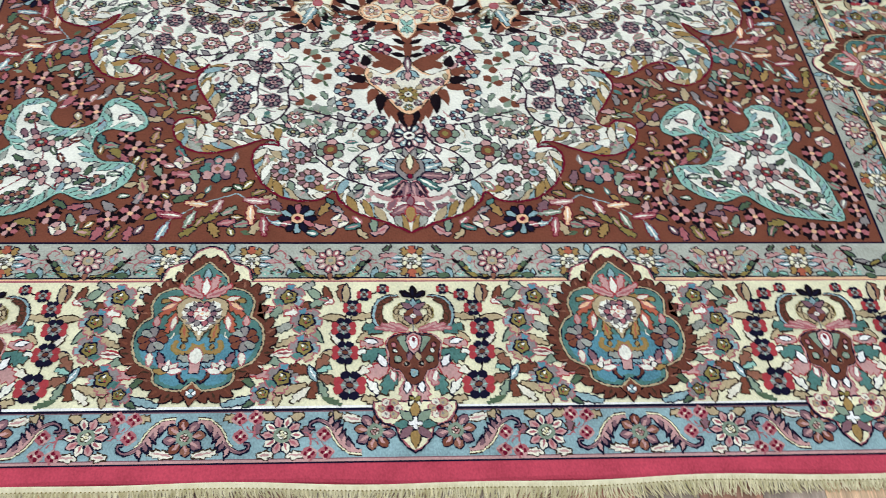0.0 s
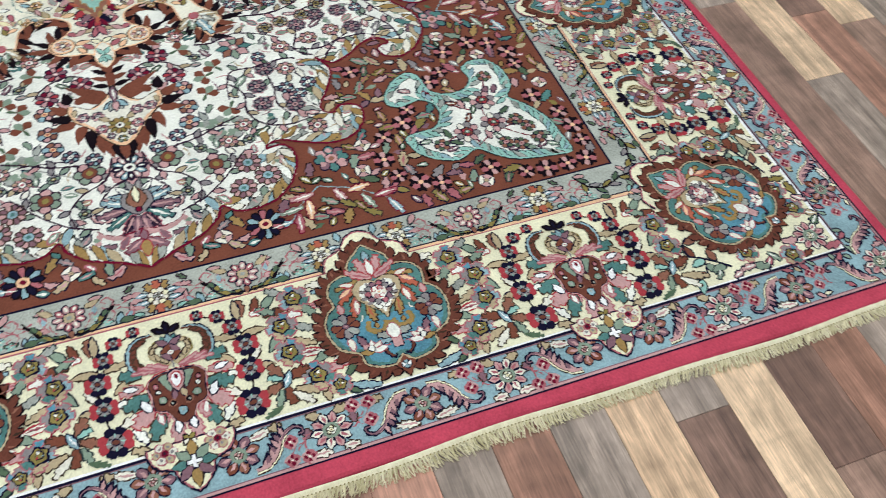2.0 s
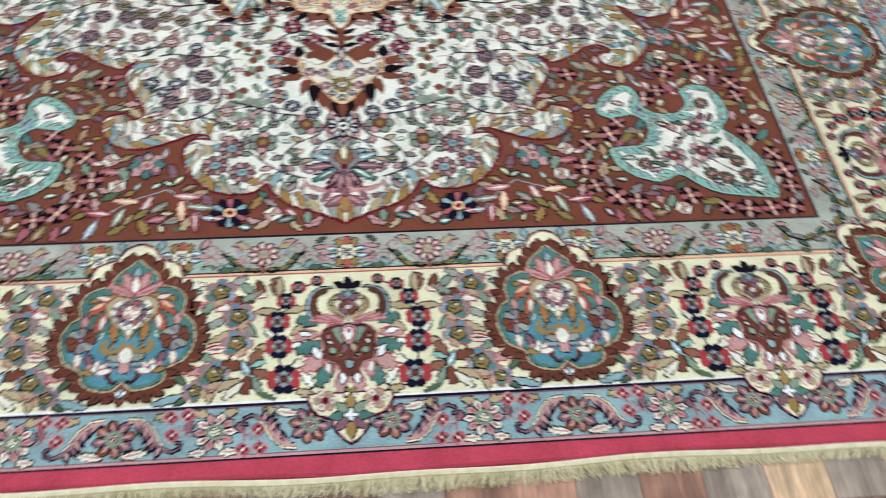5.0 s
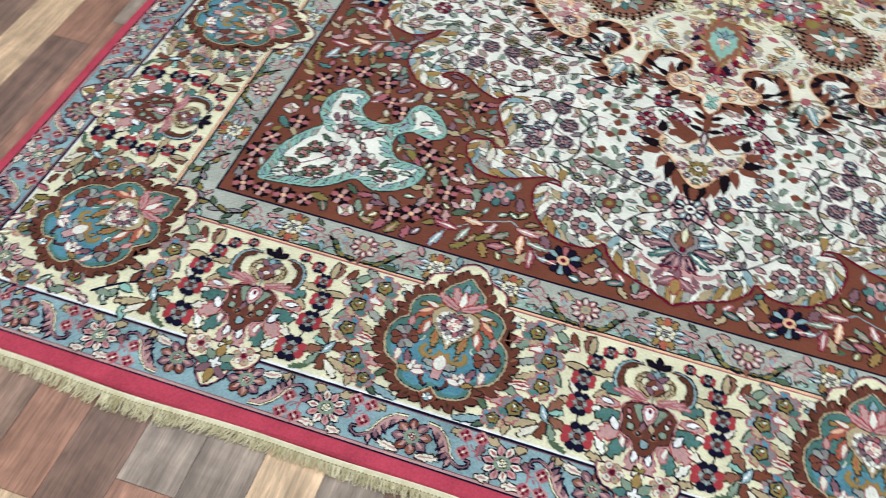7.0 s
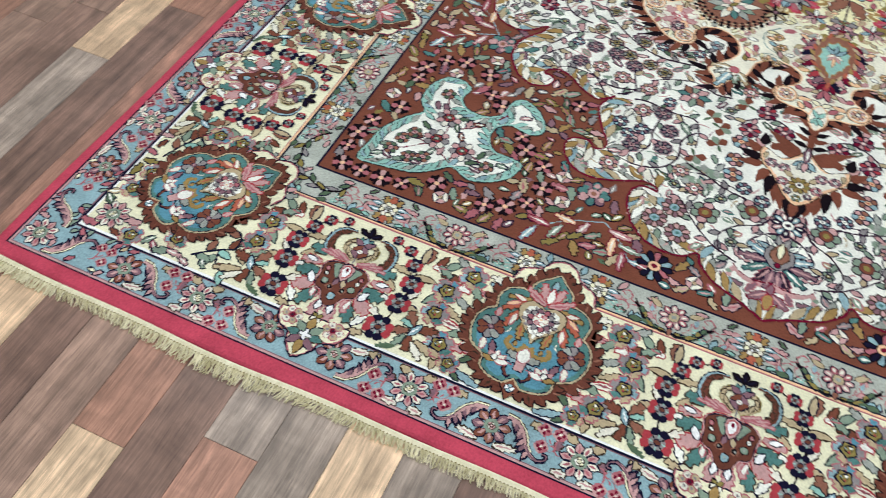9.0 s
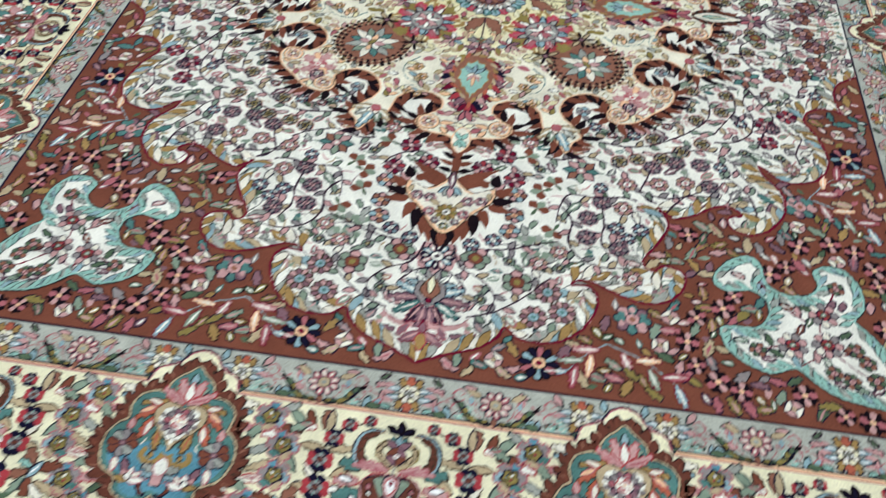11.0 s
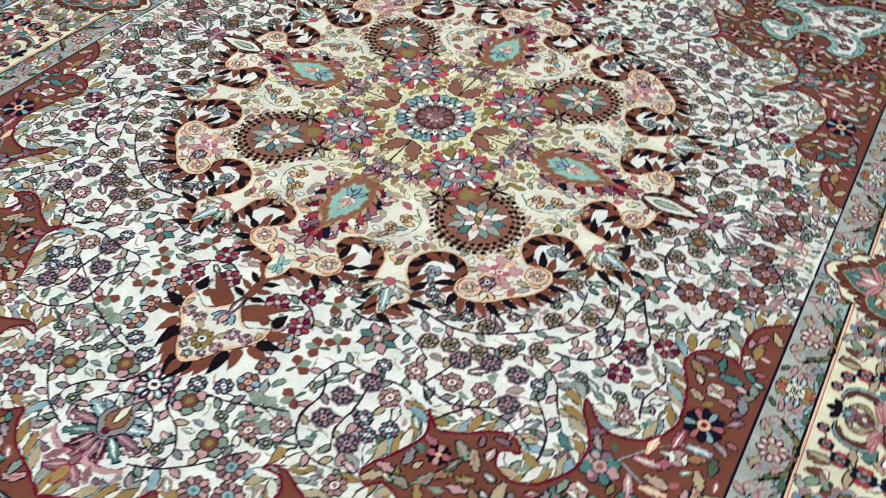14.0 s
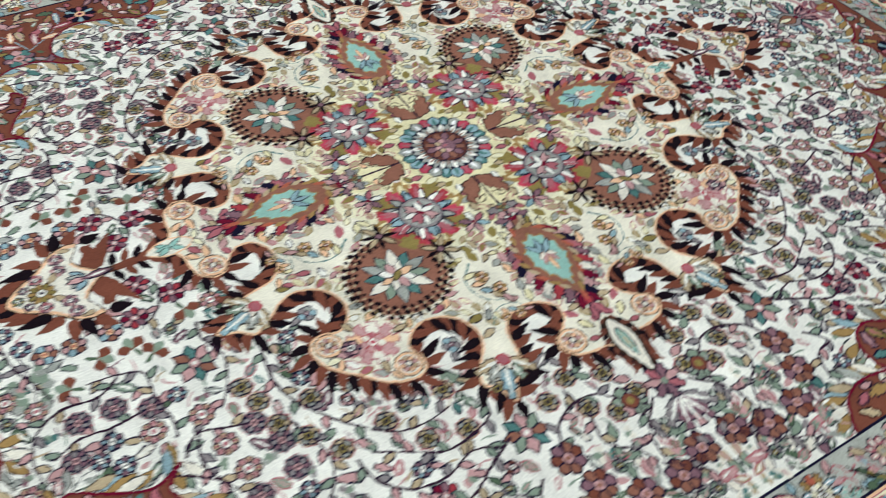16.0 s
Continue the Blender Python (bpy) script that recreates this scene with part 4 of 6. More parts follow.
stroke(s, smooth([(0.12, -0.955), (0.17, -0.948), (0.21, -0.945), (0.25, -0.955)], 6), 0.004, 0.003, "plum", 3)
for x, y, d in ((0.17, -0.94, 60), (0.205, -0.937, 80), (0.238, -0.945, 40), (0.19, -0.965, -70), (0.225, -0.968, -50)):
    trefoil(s, complex(x, y), turn(d), 0.026, ("sage", "mist", "sage"), None, 3)
part("vine_work", mirrored(s), ivory, "thin plum vines with small leaves", "stuff")
for t in [complex(0.311, -0.572), complex(0.371, -0.595), complex(0.435, -0.591), complex(0.494, -0.553), complex(0.533, -0.513), complex(0.574, -0.461), complex(0.591, -0.414)]:
    taken.append((t.real, t.imag, 0.006))


def strew(s, region, count, room, pick, seed, edge=0.012, bounds=(0, 0.985, -1.308, 0), deny=None, tries=14):
    """Fill what is left of a quarter with small pieces that keep clear of the larger ones."""
    rng = random.Random(seed)
    made = []
    for _ in range(count * tries):
        p = complex(rng.uniform(bounds[0], bounds[1]), rng.uniform(bounds[2], bounds[3]))
        if not inside(p, region) or (deny and inside(p, deny)):
            continue
        if any((p.real - x) ** 2 + (p.imag - y) ** 2 < (r + room) ** 2 for x, y, r in taken):
            continue
        if away(p, region) < edge or (deny and away(p, deny) < edge):
            continue
        r = pick(s, p, rng)
        taken.append((p.real, p.imag, r))
        made.append(p)
        if len(made) >= count:
            break
    return made


def small_flower(s, p, rng):
    kind = rng.choice(("violet_small", "bud", "rust_bud", "bud", "pink"))
    bloom(kind, p.real, p.imag, rng.uniform(0, 90), 0.9)
    taken.pop()
    for _ in range(2):
        a = rng.uniform(0, 360)
        leaf(s, p + 0.012 * turn(a), turn(a), 0.026, 0.010, rng.choice(("sage", "pink", "grey", "moss", "tan")), "plum", None, 2.6, rng.uniform(-0.2, 0.2))
    return 0.015


def field_leaf(s, p, rng):
    k = turn(rng.uniform(0, 360))
    size = rng.uniform(0.8, 1.35)
    d = rng.choice(("sage", "sage", "pink", "pink", "grey", "moss", "tan", "mauve", "mist", "sage", "pale", "teal"))
    kind = rng.random()
    if kind < 0.55:
        leaf(s, p - k * 0.013 * size, k, 0.026 * size, 0.012 * size, d, rng.choice(("plum", "navy", "plum", "rose", None)), rng.choice((None, "ivory", "pink")), 3, rng.uniform(-0.25, 0.25), o=0.0017)
    elif kind < 0.85:
        acanthus(s, p - k * 0.015 * size, k, 0.031 * size, 0.014 * size, d, rng.choice(("plum", "grey", "navy")), rng.choice((None, "ivory")), 3, rng.uniform(-0.25, 0.25))
    else:
        trefoil(s, p, k, 0.015 * size, (d, "sage", d), None, 3)
    return 0.0095 * size


s = Sheet()
rest = QUARTER
strew(s, rest, 70, 0.018, small_flower, 3, 0.045, deny=MEDALLION, tries=60)
strew(s, rest, 420, 0.0105, field_leaf, 4, 0.020, deny=MEDALLION, tries=40)
strew(s, rest, 60, 0.004, field_leaf, 9, 0.009, (0.80, 0.985, -0.24, 0), tries=80)


def field_curl(s, p, rng):
    """A short soft curl, as of a faded tendril."""
    k, bend, d = turn(rng.uniform(0, 360)), rng.choice((-1, 1)) * rng.uniform(0.25, 0.6), rng.choice(("pink", "pink", "mauve", "tan", "sage"))
    line = smooth([p + k * complex(x, bend * x * x * 40) for x in (-0.014, -0.005, 0.005, 0.014)], 3)
    stroke(s, line, 0.0045, 0.002, d, 2.5)
    return 0.007


strew(s, rest, 120, 0.0060, field_curl, 10, 0.009, deny=MEDALLION, tries=50)
part("field_leaves", mirrored(s), ivory, "small sage, pink and grey leaves", "stuff")


def medallion_leaf(s, p, rng):
    k = turn(rng.uniform(0, 360))
    size = rng.uniform(0.8, 1.3)
    d = rng.choice(("olive", "tan", "peach", "cream", "pink", "butter", "mist", "tan", "ivory", "rose"))
    leaf(s, p - k * 0.012 * size, k, 0.026 * size, 0.012 * size, d, rng.choice(("olive", "tan", "plum", "rose")), None, 5, rng.uniform(-0.3, 0.3), o=0.0014)
    return 0.009 * size


s = Sheet()
strew(s, [p for p in MEDALLION if p.real >= -1e-9 and p.imag <= 1e-9] + [0j], 150, 0.0090, medallion_leaf, 6, 0.012, (0, 0.7, -0.7, 0), tries=60)
part("medallion_leaves", mirrored(s), medallion, "small olive, tan and peach leaves", "stuff")

# ---- corner pieces and the rust field ----
CORNER = [(0.918, -1.247), (0.858, -1.244), (0.795, -1.233), (0.752, -1.207), (0.718, -1.177), (0.671, -1.197), (0.625, -1.181), (0.590, -1.149), (0.580, -1.105), (0.609, -1.096), (0.652, -1.093), (0.679, -1.059), (0.678, -1.018), (0.648, -0.994), (0.602, -1.003), (0.576, -0.989), (0.580, -0.959), (0.609, -0.921), (0.649, -0.902), (0.672, -0.920), (0.680, -0.974), (0.717, -0.998), (0.763, -0.993), (0.789, -0.962), (0.782, -0.925), (0.808, -0.906), (0.847, -0.911), (0.872, -0.955), (0.870, -1.010), (0.847, -1.045), (0.877, -1.080), (0.908, -1.136), (0.916, -1.196)]
corner_line = smooth(CORNER, 3, True)
s = Sheet()
s.poly(corner_line, "ivory", 3)
corner_ground, s = s, Sheet()
ring_line = corner_line + corner_line[:2]
ccw = 1 if sum((a.conjugate() * c).imag for a, c in zip(corner_line, corner_line[1:])) > 0 else -1
for i, (p, t) in enumerate(along(ring_line, 0.0150)):
    k = t * turn(ccw * 27)
    size = 0.036
    while size > 0.016 and (not inside(p + k * size, corner_line) or away(p + k * size, corner_line) < 0.004):
        size -= 0.006
    leaf(s, p + 1j * ccw * t * 0.002, k, max(size, 0.016), 0.0120, ("aqua", "aqua", "mist", "aqua", "sky")[i % 5], "moss", None, 5 + (i % 4) * 0.3, 0.16 * ccw, 1.1, o=0.0010)
stroke(s, ring_line, 0.0055, 0.0055, "aqua", 7.2)
edge_line = [p - 1j * ccw * (b - a) / abs(b - a) * 0.0032 for a, p, b in zip(ring_line, ring_line[1:], ring_line[2:])]
stroke(s, edge_line, 0.0022, 0.0022, "pine", 7.6)
for points in ([(0.720, -1.178), (0.754, -1.154), (0.796, -1.137), (0.827, -1.162), (0.866, -1.190)], [(0.735, -1.165), (0.717, -1.125), (0.690, -1.130), (0.649, -1.146)], [(0.785, -1.116), (0.775, -1.080), (0.787, -1.039), (0.822, -0.964)], [(0.796, -1.137), (0.836, -1.129), (0.860, -1.140)], [(0.75, -1.06), (0.71, -1.03), (0.66, -0.96)]):
    stroke(s, smooth(points, 5), 0.0038, 0.003, "crimson", 6)
rng = random.Random(31)
near = [(0.786, -1.108, 0.027), (0.716, -1.122, 0.027), (0.794, -1.046, 0.027), (0.835, -0.968, 0.027), (0.848, -1.105, 0.017), (0.862, -1.150, 0.017), (0.815, -1.155, 0.017), (0.848, -1.185, 0.017), (0.645, -1.145, 0.017), (0.655, -0.945, 0.017), (0.715, -1.065, 0.017)]
for n in range(4000):
    p = complex(rng.uniform(0.57, 0.92), rng.uniform(-1.25, -0.9))
    if inside(p, corner_line) and away(p, corner_line) > 0.030 and all(abs(p - complex(x, y)) > r + 0.0115 for x, y, r in near):
        k = turn(rng.uniform(0, 360))
        acanthus(s, p - k * 0.013, k, 0.027, 0.013, rng.choice(("moss", "pink", "sage", "mauve", "tan", "rust")), "plum", rng.choice((None, "ivory")), 6, rng.uniform(-0.2, 0.2))
        near.append((p.real, p.imag, 0.009))
corner_mesh, corner_sprays = corner_ground.mesh("motif"), s.mesh("motif")


def rose_round(s, at, r=0.027):
    rosette(s, at, r * 1.12, 8, ("pink", "grey", "pale"), "plum", ("crimson", "sage"), 0.42, level=8, o=0.0014)
    rosette(s, at, r * 0.5, 6, ("madder", "rust"), "plum", ("sage", "ivory"), 0.4, level=13, o=0.001)


def dark_bud(s, at, r=0.017):
    rosette(s, at, r, 6, ("moss", "clay"), "plum", ("pink", "crimson"), 0.35, level=8, o=0.0014)


for sx in (1, -1):
    for sy in (1, -1):
        lay("corner_piece", corner_mesh, spandrels, 0, 0, 0, sx, sy)
        lay("corner_edging", corner_sprays, spandrels, 0, 0, 0, sx, sy)["kind"] = "stuff"
for mesh, name, places in (
    (drawn(rose_round), "rose_flower", [(0.785, -1.114), (0.717, -1.125), (0.787, -1.039)]),
    (drawn(dark_bud), "dark_bud", [(0.838, -1.118), (0.856, -1.146), (0.789, -1.180), (0.820, -1.194), (0.866, -1.186), (0.649, -1.146), (0.822, -0.964)]),
):
    for i, (x, y) in enumerate(places):
        four(name, mesh, spandrels, x, y, i * 25, 1, 0.02)

cross_mesh = drawn(cross_flower, 0.022)
for ps in (
    [(0.760, -0.855), (0.727, -0.919), (0.588, -1.054), (0.534, -1.086), (0.514, -1.149), (0.529, -1.203), (0.568, -1.234), (0.610, -1.249), (0.727, -1.239), (0.796, -1.274), (0.843, -1.279), (0.893, -1.279)],
    [(0.940, -1.276), (0.955, -1.222), (0.955, -1.174), (0.943, -1.125), (0.905, -1.056), (0.912, -0.942), (0.911, -0.898), (0.877, -0.853), (0.829, -0.838), (0.612, -1.018), (0.690, -0.945), (0.526, -0.859)],
):
    for i, (x, y) in enumerate(ps):
        four("cross_flower", cross_mesh, spandrels, x, y, (i * 19) % 60 - 20, (1.1, 0.9, 1.15, 1.0)[i % 4], 0.02)


def blue_flower(s, at):
    rosette(s, at, 0.037, 8, ("teal", "mauve", "teal", "pink"), "navy", ("pink", "clay"), 0.36, level=4, o=0.0016)
    for i in range(6):
        s.poly(disc(0.007, 7, *[(0.024 * turn(60 * i + 30)).real, (0.024 * turn(60 * i + 30)).imag]), ("teal", "pink")[i % 2], 7)


def dark_star(s, at):
    rosette(s, at, 0.038, 12, ("navy", "sky", "navy", "rose"), "black", ("peach", "crimson"), 0.34, level=4)


def white_buds(s, at):
    rosette(s, at, 0.0165, 4, ("pink", "pale"), "plum", ("tan", "clay"), 0.26, spin=45, level=4, gap=1.0, o=0.0014)


for draw, name, places, r in (
    (blue_flower, "blue_flower", [(0.407, -1.112), (0.778, -0.730)], 0.036),
    (dark_star, "dark_star_flower", [(0.231, -1.246), (0.906, -0.548)], 0.038),
    (white_buds, "pale_flower", [(0.482, -1.094), (0.461, -1.166), (0.836, -0.886), (0.765, -0.795), (0.941, -1.020), (0.703, -1.272), (0.89, -0.64), (0.145, -1.252), (0.9, -0.46), (0.93, -0.36)], 0.016),
):
    mesh = drawn(draw)
    for i, (x, y) in enumerate(places):
        four(name, mesh, spandrels, x, y, i * 40, 1, r)


def rust_leaf(s, p, rng):
    k = turn(rng.uniform(0, 360))
    size = rng.uniform(0.85, 1.3)
    d = rng.choice(("tan", "sage", "pink", "grey", "olive", "moss", "rose", "olive", "gold", "mauve", "teal"))
    if rng.random() < 0.6:
        acanthus(s, p - k * 0.017 * size, k, 0.034 * size, 0.016 * size, d, rng.choice(("plum", "black", "navy")), rng.choice((None, None, "pink", "rose")), 3, rng.uniform(-0.3, 0.3))
        return 0.0115 * size
    leaf(s, p - k * 0.012 * size, k, 0.024 * size, 0.012 * size, d, rng.choice(("plum", "black", None)), rng.choice((None, "ivory")), 3, rng.uniform(-0.3, 0.3))
    return 0.0085 * size


s = Sheet()
for a, b in (((0.36, -1.18), (0.50, -1.262)), ((0.36, -1.18), (0.28, -1.262)), ((0.80, -0.70), (0.90, -0.60)), ((0.80, -0.70), (0.93, -0.78))):
    a, b = complex(*a), complex(*b)
    stroke(s, smooth([a, (a + b) / 2 + 0.012j, b], 5), 0.003, 0.002, "sky", 3)
    for i in range(5):
        acanthus(s, a + (b - a) * (0.2 + 0.18 * i), (b - a) / abs(b - a) * turn(38 if i % 2 else -38), 0.05, 0.017, ("pink", "peach", "sage", "rose", "sky")[i], "crimson", "ivory", 3.4)
    taken += [((a + (b - a) * t).real, (a + (b - a) * t).imag, 0.018) for t in (0.2, 0.4, 0.6, 0.8, 1.0)]
spandrel_region = [complex(0.0, -1.30), complex(0.98, -1.30), complex(0.98, -0.22)] + EDGE_LINE[::-1]
strew(s, spandrel_region, 200, 0.0100, rust_leaf, 9, 0.013, deny=corner_line, tries=60)
part("spandrel_leaves", mirrored(s), spandrels, "small tan, sage and pink leaves", "stuff")

# ---- border motifs; x runs along the border, y towards the rug's centre ----
LOBED = [(0.0, 0.139), (0.013, 0.126), (0.027, 0.115), (0.038, 0.098), (0.042, 0.077), (0.056, 0.077), (0.073, 0.072), (0.086, 0.060), (0.092, 0.040), (0.087, 0.014), (0.102, 0.003), (0.113, -0.018), (0.114, -0.048), (0.101, -0.080), (0.070, -0.098), (0.067, -0.120), (0.050, -0.133), (0.019, -0.138), (0.0, -0.121)]
lobed_line = smooth(LOBED + [(-x, y) for x, y in LOBED[-2:0:-1]], 3, True)


def cartouche_arch(s, at):
    right = [(0.0, 0.182), (0.026, 0.171), (0.043, 0.145), (0.077, 0.130), (0.087, 0.098)]
    arch = smooth(right[::-1] + [(-x, y) for x, y in right[1:]], 4)
    s.poly(arch, "cream", 3.7)
    stroke(s, arch, 0.0040, 0.0040, "navy", 4.4)
    stroke(s, [p * 0.966 + 0.004j for p in arch], 0.0028, 0.0028, "rose", 4.6)


def cartouche_rim(s, at):
    half = smooth(LOBED, 4)
    for i, (p, t) in enumerate(along(half, 0.0170, 0.002)):
        n, d = 1j * t, 0.0150 * (0.8 + 0.4 * ((i * 7) % 5) / 5)
        b = p + n * 0.012
        tooth = [b - t * 0.009, b + n * d * 0.7 - t * 0.008, b + n * d * 1.1 - t * 0.009, b + n * d + t * 0.001, b + n * d * 0.60 + t * 0.008, b + t * 0.012]
        for shape in (tooth, [-q.conjugate() for q in tooth[::-1]]):
            outlined(s, shape, "brown", 5.2, "black", 0.0015)
    for i, (p, t) in enumerate(along(half, 0.0195, 0.009)):
        for k, u in ((p + 1j * t * 0.008, t * turn(112)), (-(p + 1j * t * 0.008).conjugate(), -(t * turn(112)).conjugate())):
            s.poly(move(blade(0.018, 0.0040, 0.8, 4), k, u), ("rust", "umber", "clay")[i % 3], 7.8)
    s.poly(grow(lobed_line, 0.0150), "brown", 7.2)
    edge = grow(lobed_line, 0.0052)
    stroke(s, edge + edge[:1], 0.0022, 0.0022, "umber", 8)
    s.poly(grow(lobed_line, 0.0048), "tan", 8.4)
    s.poly(grow(lobed_line, 0.0014), "navy", 8.7)
    diamond = [complex(0, -0.126), complex(0.020, -0.144), complex(0.010, -0.156), complex(0, -0.172), complex(-0.010, -0.156), complex(-0.020, -0.144)]
    outlined(s, diamond, "rust", 8.2, "black", 0.0012)
    rosette(s, complex(0, -0.147), 0.0085, 4, ("white", "sky"), "navy", None, 0.1, level=10, o=0.0008)


def cartouche_ground(s, at):
    s.poly(lobed_line, "teal", 9.3)
    s.poly(smooth([(-0.094, -0.030), (-0.072, -0.056), (-0.040, -0.024), (0, -0.034), (0.040, -0.024), (0.072, -0.056), (0.094, -0.030), (0.104, -0.050), (0.092, -0.078), (0.063, -0.094), (0.058, -0.120), (0.030, -0.132), (0.0, -0.114), (-0.030, -0.132), (-0.058, -0.120), (-0.063, -0.094), (-0.092, -0.078), (-0.104, -0.050)], 3, True), "blue", 9.6)


def cartouche_flame(s, at):
    leaf(s, complex(0, 0.098), turn(90), 0.026, 0.013, "sky", "moss", None, 11)
    for sg in (1, -1):
        acanthus(s, complex(sg * 0.006, 0.070), turn(90 - sg * 28), 0.040, 0.016, "pink", "madder", None, 11.4, 0.1 * sg)
        leaf(s, complex(sg * 0.004, 0.070), turn(90 - sg * 52), 0.036, 0.014, "sage", "moss", None, 10.8)
        acanthus(s, complex(sg * 0.002, 0.058), turn(90 - sg * 72), 0.052, 0.017, "pink", "madder", "rose", 11.2, 0.22 * sg)
        acanthus(s, complex(sg * 0.006, 0.052), turn(90 - sg * 86), 0.070, 0.016, "gold", "rust", None, 10.6, -0.12 * sg)
        leaf(s, complex(sg * 0.042, 0.050), turn(90 - sg * 74), 0.026, 0.009, "pale", "madder", None, 11.6, o=0.0012)
        acanthus(s, complex(sg * 0.040, 0.048), turn(90 - sg * 126), 0.050, 0.018, "orange", "rust", None, 10.7, -0.1 * sg)
        leaf(s, complex(sg * 0.050, 0.044), turn(90 - sg * 122), 0.030, 0.0085, "peach", "rose", None, 11.7, o=0.0012)
        acanthus(s, complex(sg * 0.044, 0.024), turn(90 - sg * 160), 0.048, 0.018, "orange", "rust", None, 10.8)
        leaf(s, complex(sg * 0.048, 0.014), turn(90 - sg * 172), 0.032, 0.0085, "pale", "rose", None, 11.7, o=0.0012)
        acanthus(s, complex(sg * 0.030, -0.002), turn(90 - sg * 188), 0.040, 0.015, "gold", "rust", "orange", 10.9)
        stroke(s, smooth([(sg * 0.046, -0.022), (sg * 0.050, -0.034), (sg * 0.066, -0.037)], 4), 0.0024, 0.002, "pale", 10.4)
    leaf(s, complex(0, 0.062), turn(90), 0.040, 0.014, "ivory", "madder", None, 12.4)


def cartouche_heart(s, at):
    heart = smooth([(0, 0.046), (0.014, 0.054), (0.030, 0.055), (0.045, 0.042), (0.045, 0.019), (0.028, -0.004), (0.008, -0.024), (0, -0.040), (-0.008, -0.024), (-0.028, -0.004), (-0.045, 0.019), (-0.045, 0.042), (-0.030, 0.055), (-0.014, 0.054)], 3, True)
    outlined(s, heart, "tan", 13, "olive", 0.0013)
    s.poly([p * 0.80 + 0.003j for p in heart], "ivory", 14.2)
    for sg in (1, -1):
        stroke(s, smooth([(sg * 0.004, 0.044), (sg * 0.018, 0.050), (sg * 0.034, 0.042), (sg * 0.034, 0.028)], 4), 0.006, 0.003, "tan", 15)
        for x, y, a in ((0.036, 0.030, 200), (0.037, 0.012, 190), (0.028, -0.002, 170), (0.018, 0.047, 250)):
            leaf(s, complex(sg * x, y), turn(a if sg > 0 else 180 - a), 0.015, 0.006, "grey", "olive", None, 15.1, o=0.0008)
        leaf(s, complex(sg * 0.002, -0.018), turn(90 - sg * 60), 0.018, 0.008, "ivory", "olive", None, 15.1, o=0.0008)
    rosette(s, complex(0, 0.019), 0.0275, 10, ("mauve", "grey", "rose"), "navy", ("ivory", "pale"), 0.58, level=15.5, o=0.0013)
    rosette(s, complex(0, 0.019), 0.0150, 6, ("pale", "pink", "ivory"), "madder", ("ivory", "peach"), 0.4, level=20, o=0.0008)


def side_flower(s, at):
    rosette(s, at, 0.0275, 8, ("rust", "rust", "grey", "mist"), "navy", ("mauve", "pink"), 0.2, level=11, o=0.0012, gap=0.95)
    leaf(s, complex(0.002, 0.028), turn(92), 0.024, 0.011, "pink", "madder", None, 11, o=0.0012)
    leaf(s, complex(-0.001, -0.027), turn(-86), 0.030, 0.011, "pale", "rose", None, 11, o=0.0012)


def low_spray(s, at):
    for sg in (1, -1):
        curl = smooth([(sg * 0.003, -0.046), (sg * 0.012, -0.062), (sg * 0.028, -0.064), (sg * 0.042, -0.054), (sg * 0.040, -0.040), (sg * 0.034, -0.040)], 4)
        stroke(s, [p - 0.0008j for p in curl], 0.0165, 0.006, "olive", 11)
        stroke(s, curl, 0.0125, 0.004, "gold", 11.5)
        outlined(s, move(blade(0.014, 0.008, 1, 4), complex(sg * 0.026, -0.058), turn(90)), "gold", 11, "olive", 0.001)
        acanthus(s, complex(sg * 0.004, -0.078), turn(90 - sg * 78), 0.027, 0.015, "mist", "navy", None, 11.6)
        acanthus(s, complex(sg * 0.004, -0.082), turn(90 - sg * 106), 0.026, 0.014, "sky", "navy", None, 11.4)
        for a, d in ((0, "ivory"), (-40, "pale"), (40, "pink"), (80, "gold"), (-80, "ivory")):
            leaf(s, complex(sg * 0.047, -0.104), turn(90 - sg * a), 0.026, 0.012, d, "rose" if d != "gold" else "olive", None, 11.3 + abs(a) * 0.003, o=0.0012)
        leaf(s, complex(sg * 0.058, -0.088), turn(90 - sg * 20), 0.028, 0.012, "mauve", "navy", None, 11)
        outlined(s, disc(0.0055, 8, sg * 0.050, -0.096), "ivory", 13, "navy", 0.0014)
        stroke(s, smooth([(sg * 0.026, -0.104), (sg * 0.024, -0.116), (sg * 0.014, -0.126), (sg * 0.008, -0.120)], 4), 0.010, 0.005, "navy", 11)
        stroke(s, smooth([(sg * 0.026, -0.106), (sg * 0.023, -0.116), (sg * 0.014, -0.124)], 4), 0.005, 0.003, "brown", 11.8)
        stroke(s, smooth([(sg * 0.010, -0.098), (sg * 0.030, -0.096)], 3), 0.002, 0.002, "rose", 11)
    outlined(s, smooth([(0, -0.052), (0.011, -0.066), (0.010, -0.080), (0, -0.086), (-0.010, -0.080), (-0.011, -0.066)], 3, True), "ivory", 13, "rose", 0.0012)
    outlined(s, [complex(-0.010, -0.084), complex(0.010, -0.084), complex(0.008, -0.106), complex(-0.008, -0.106)], "pink", 12.6, "navy", 0.0014)


CARTOUCHE = [("arch", drawn(cartouche_arch), 0, 0), ("rim", drawn(cartouche_rim), 0, 0), ("ground", drawn(cartouche_ground), 0, 0), ("flame_leaf", drawn(cartouche_flame), 0, 0.002), ("heart", drawn(cartouche_heart), 0, 0.002), ("side_flower", drawn(side_flower), 0.082, -0.035), ("side_flower", None, -0.082, -0.035), ("spray", drawn(low_spray), 0, 0)]


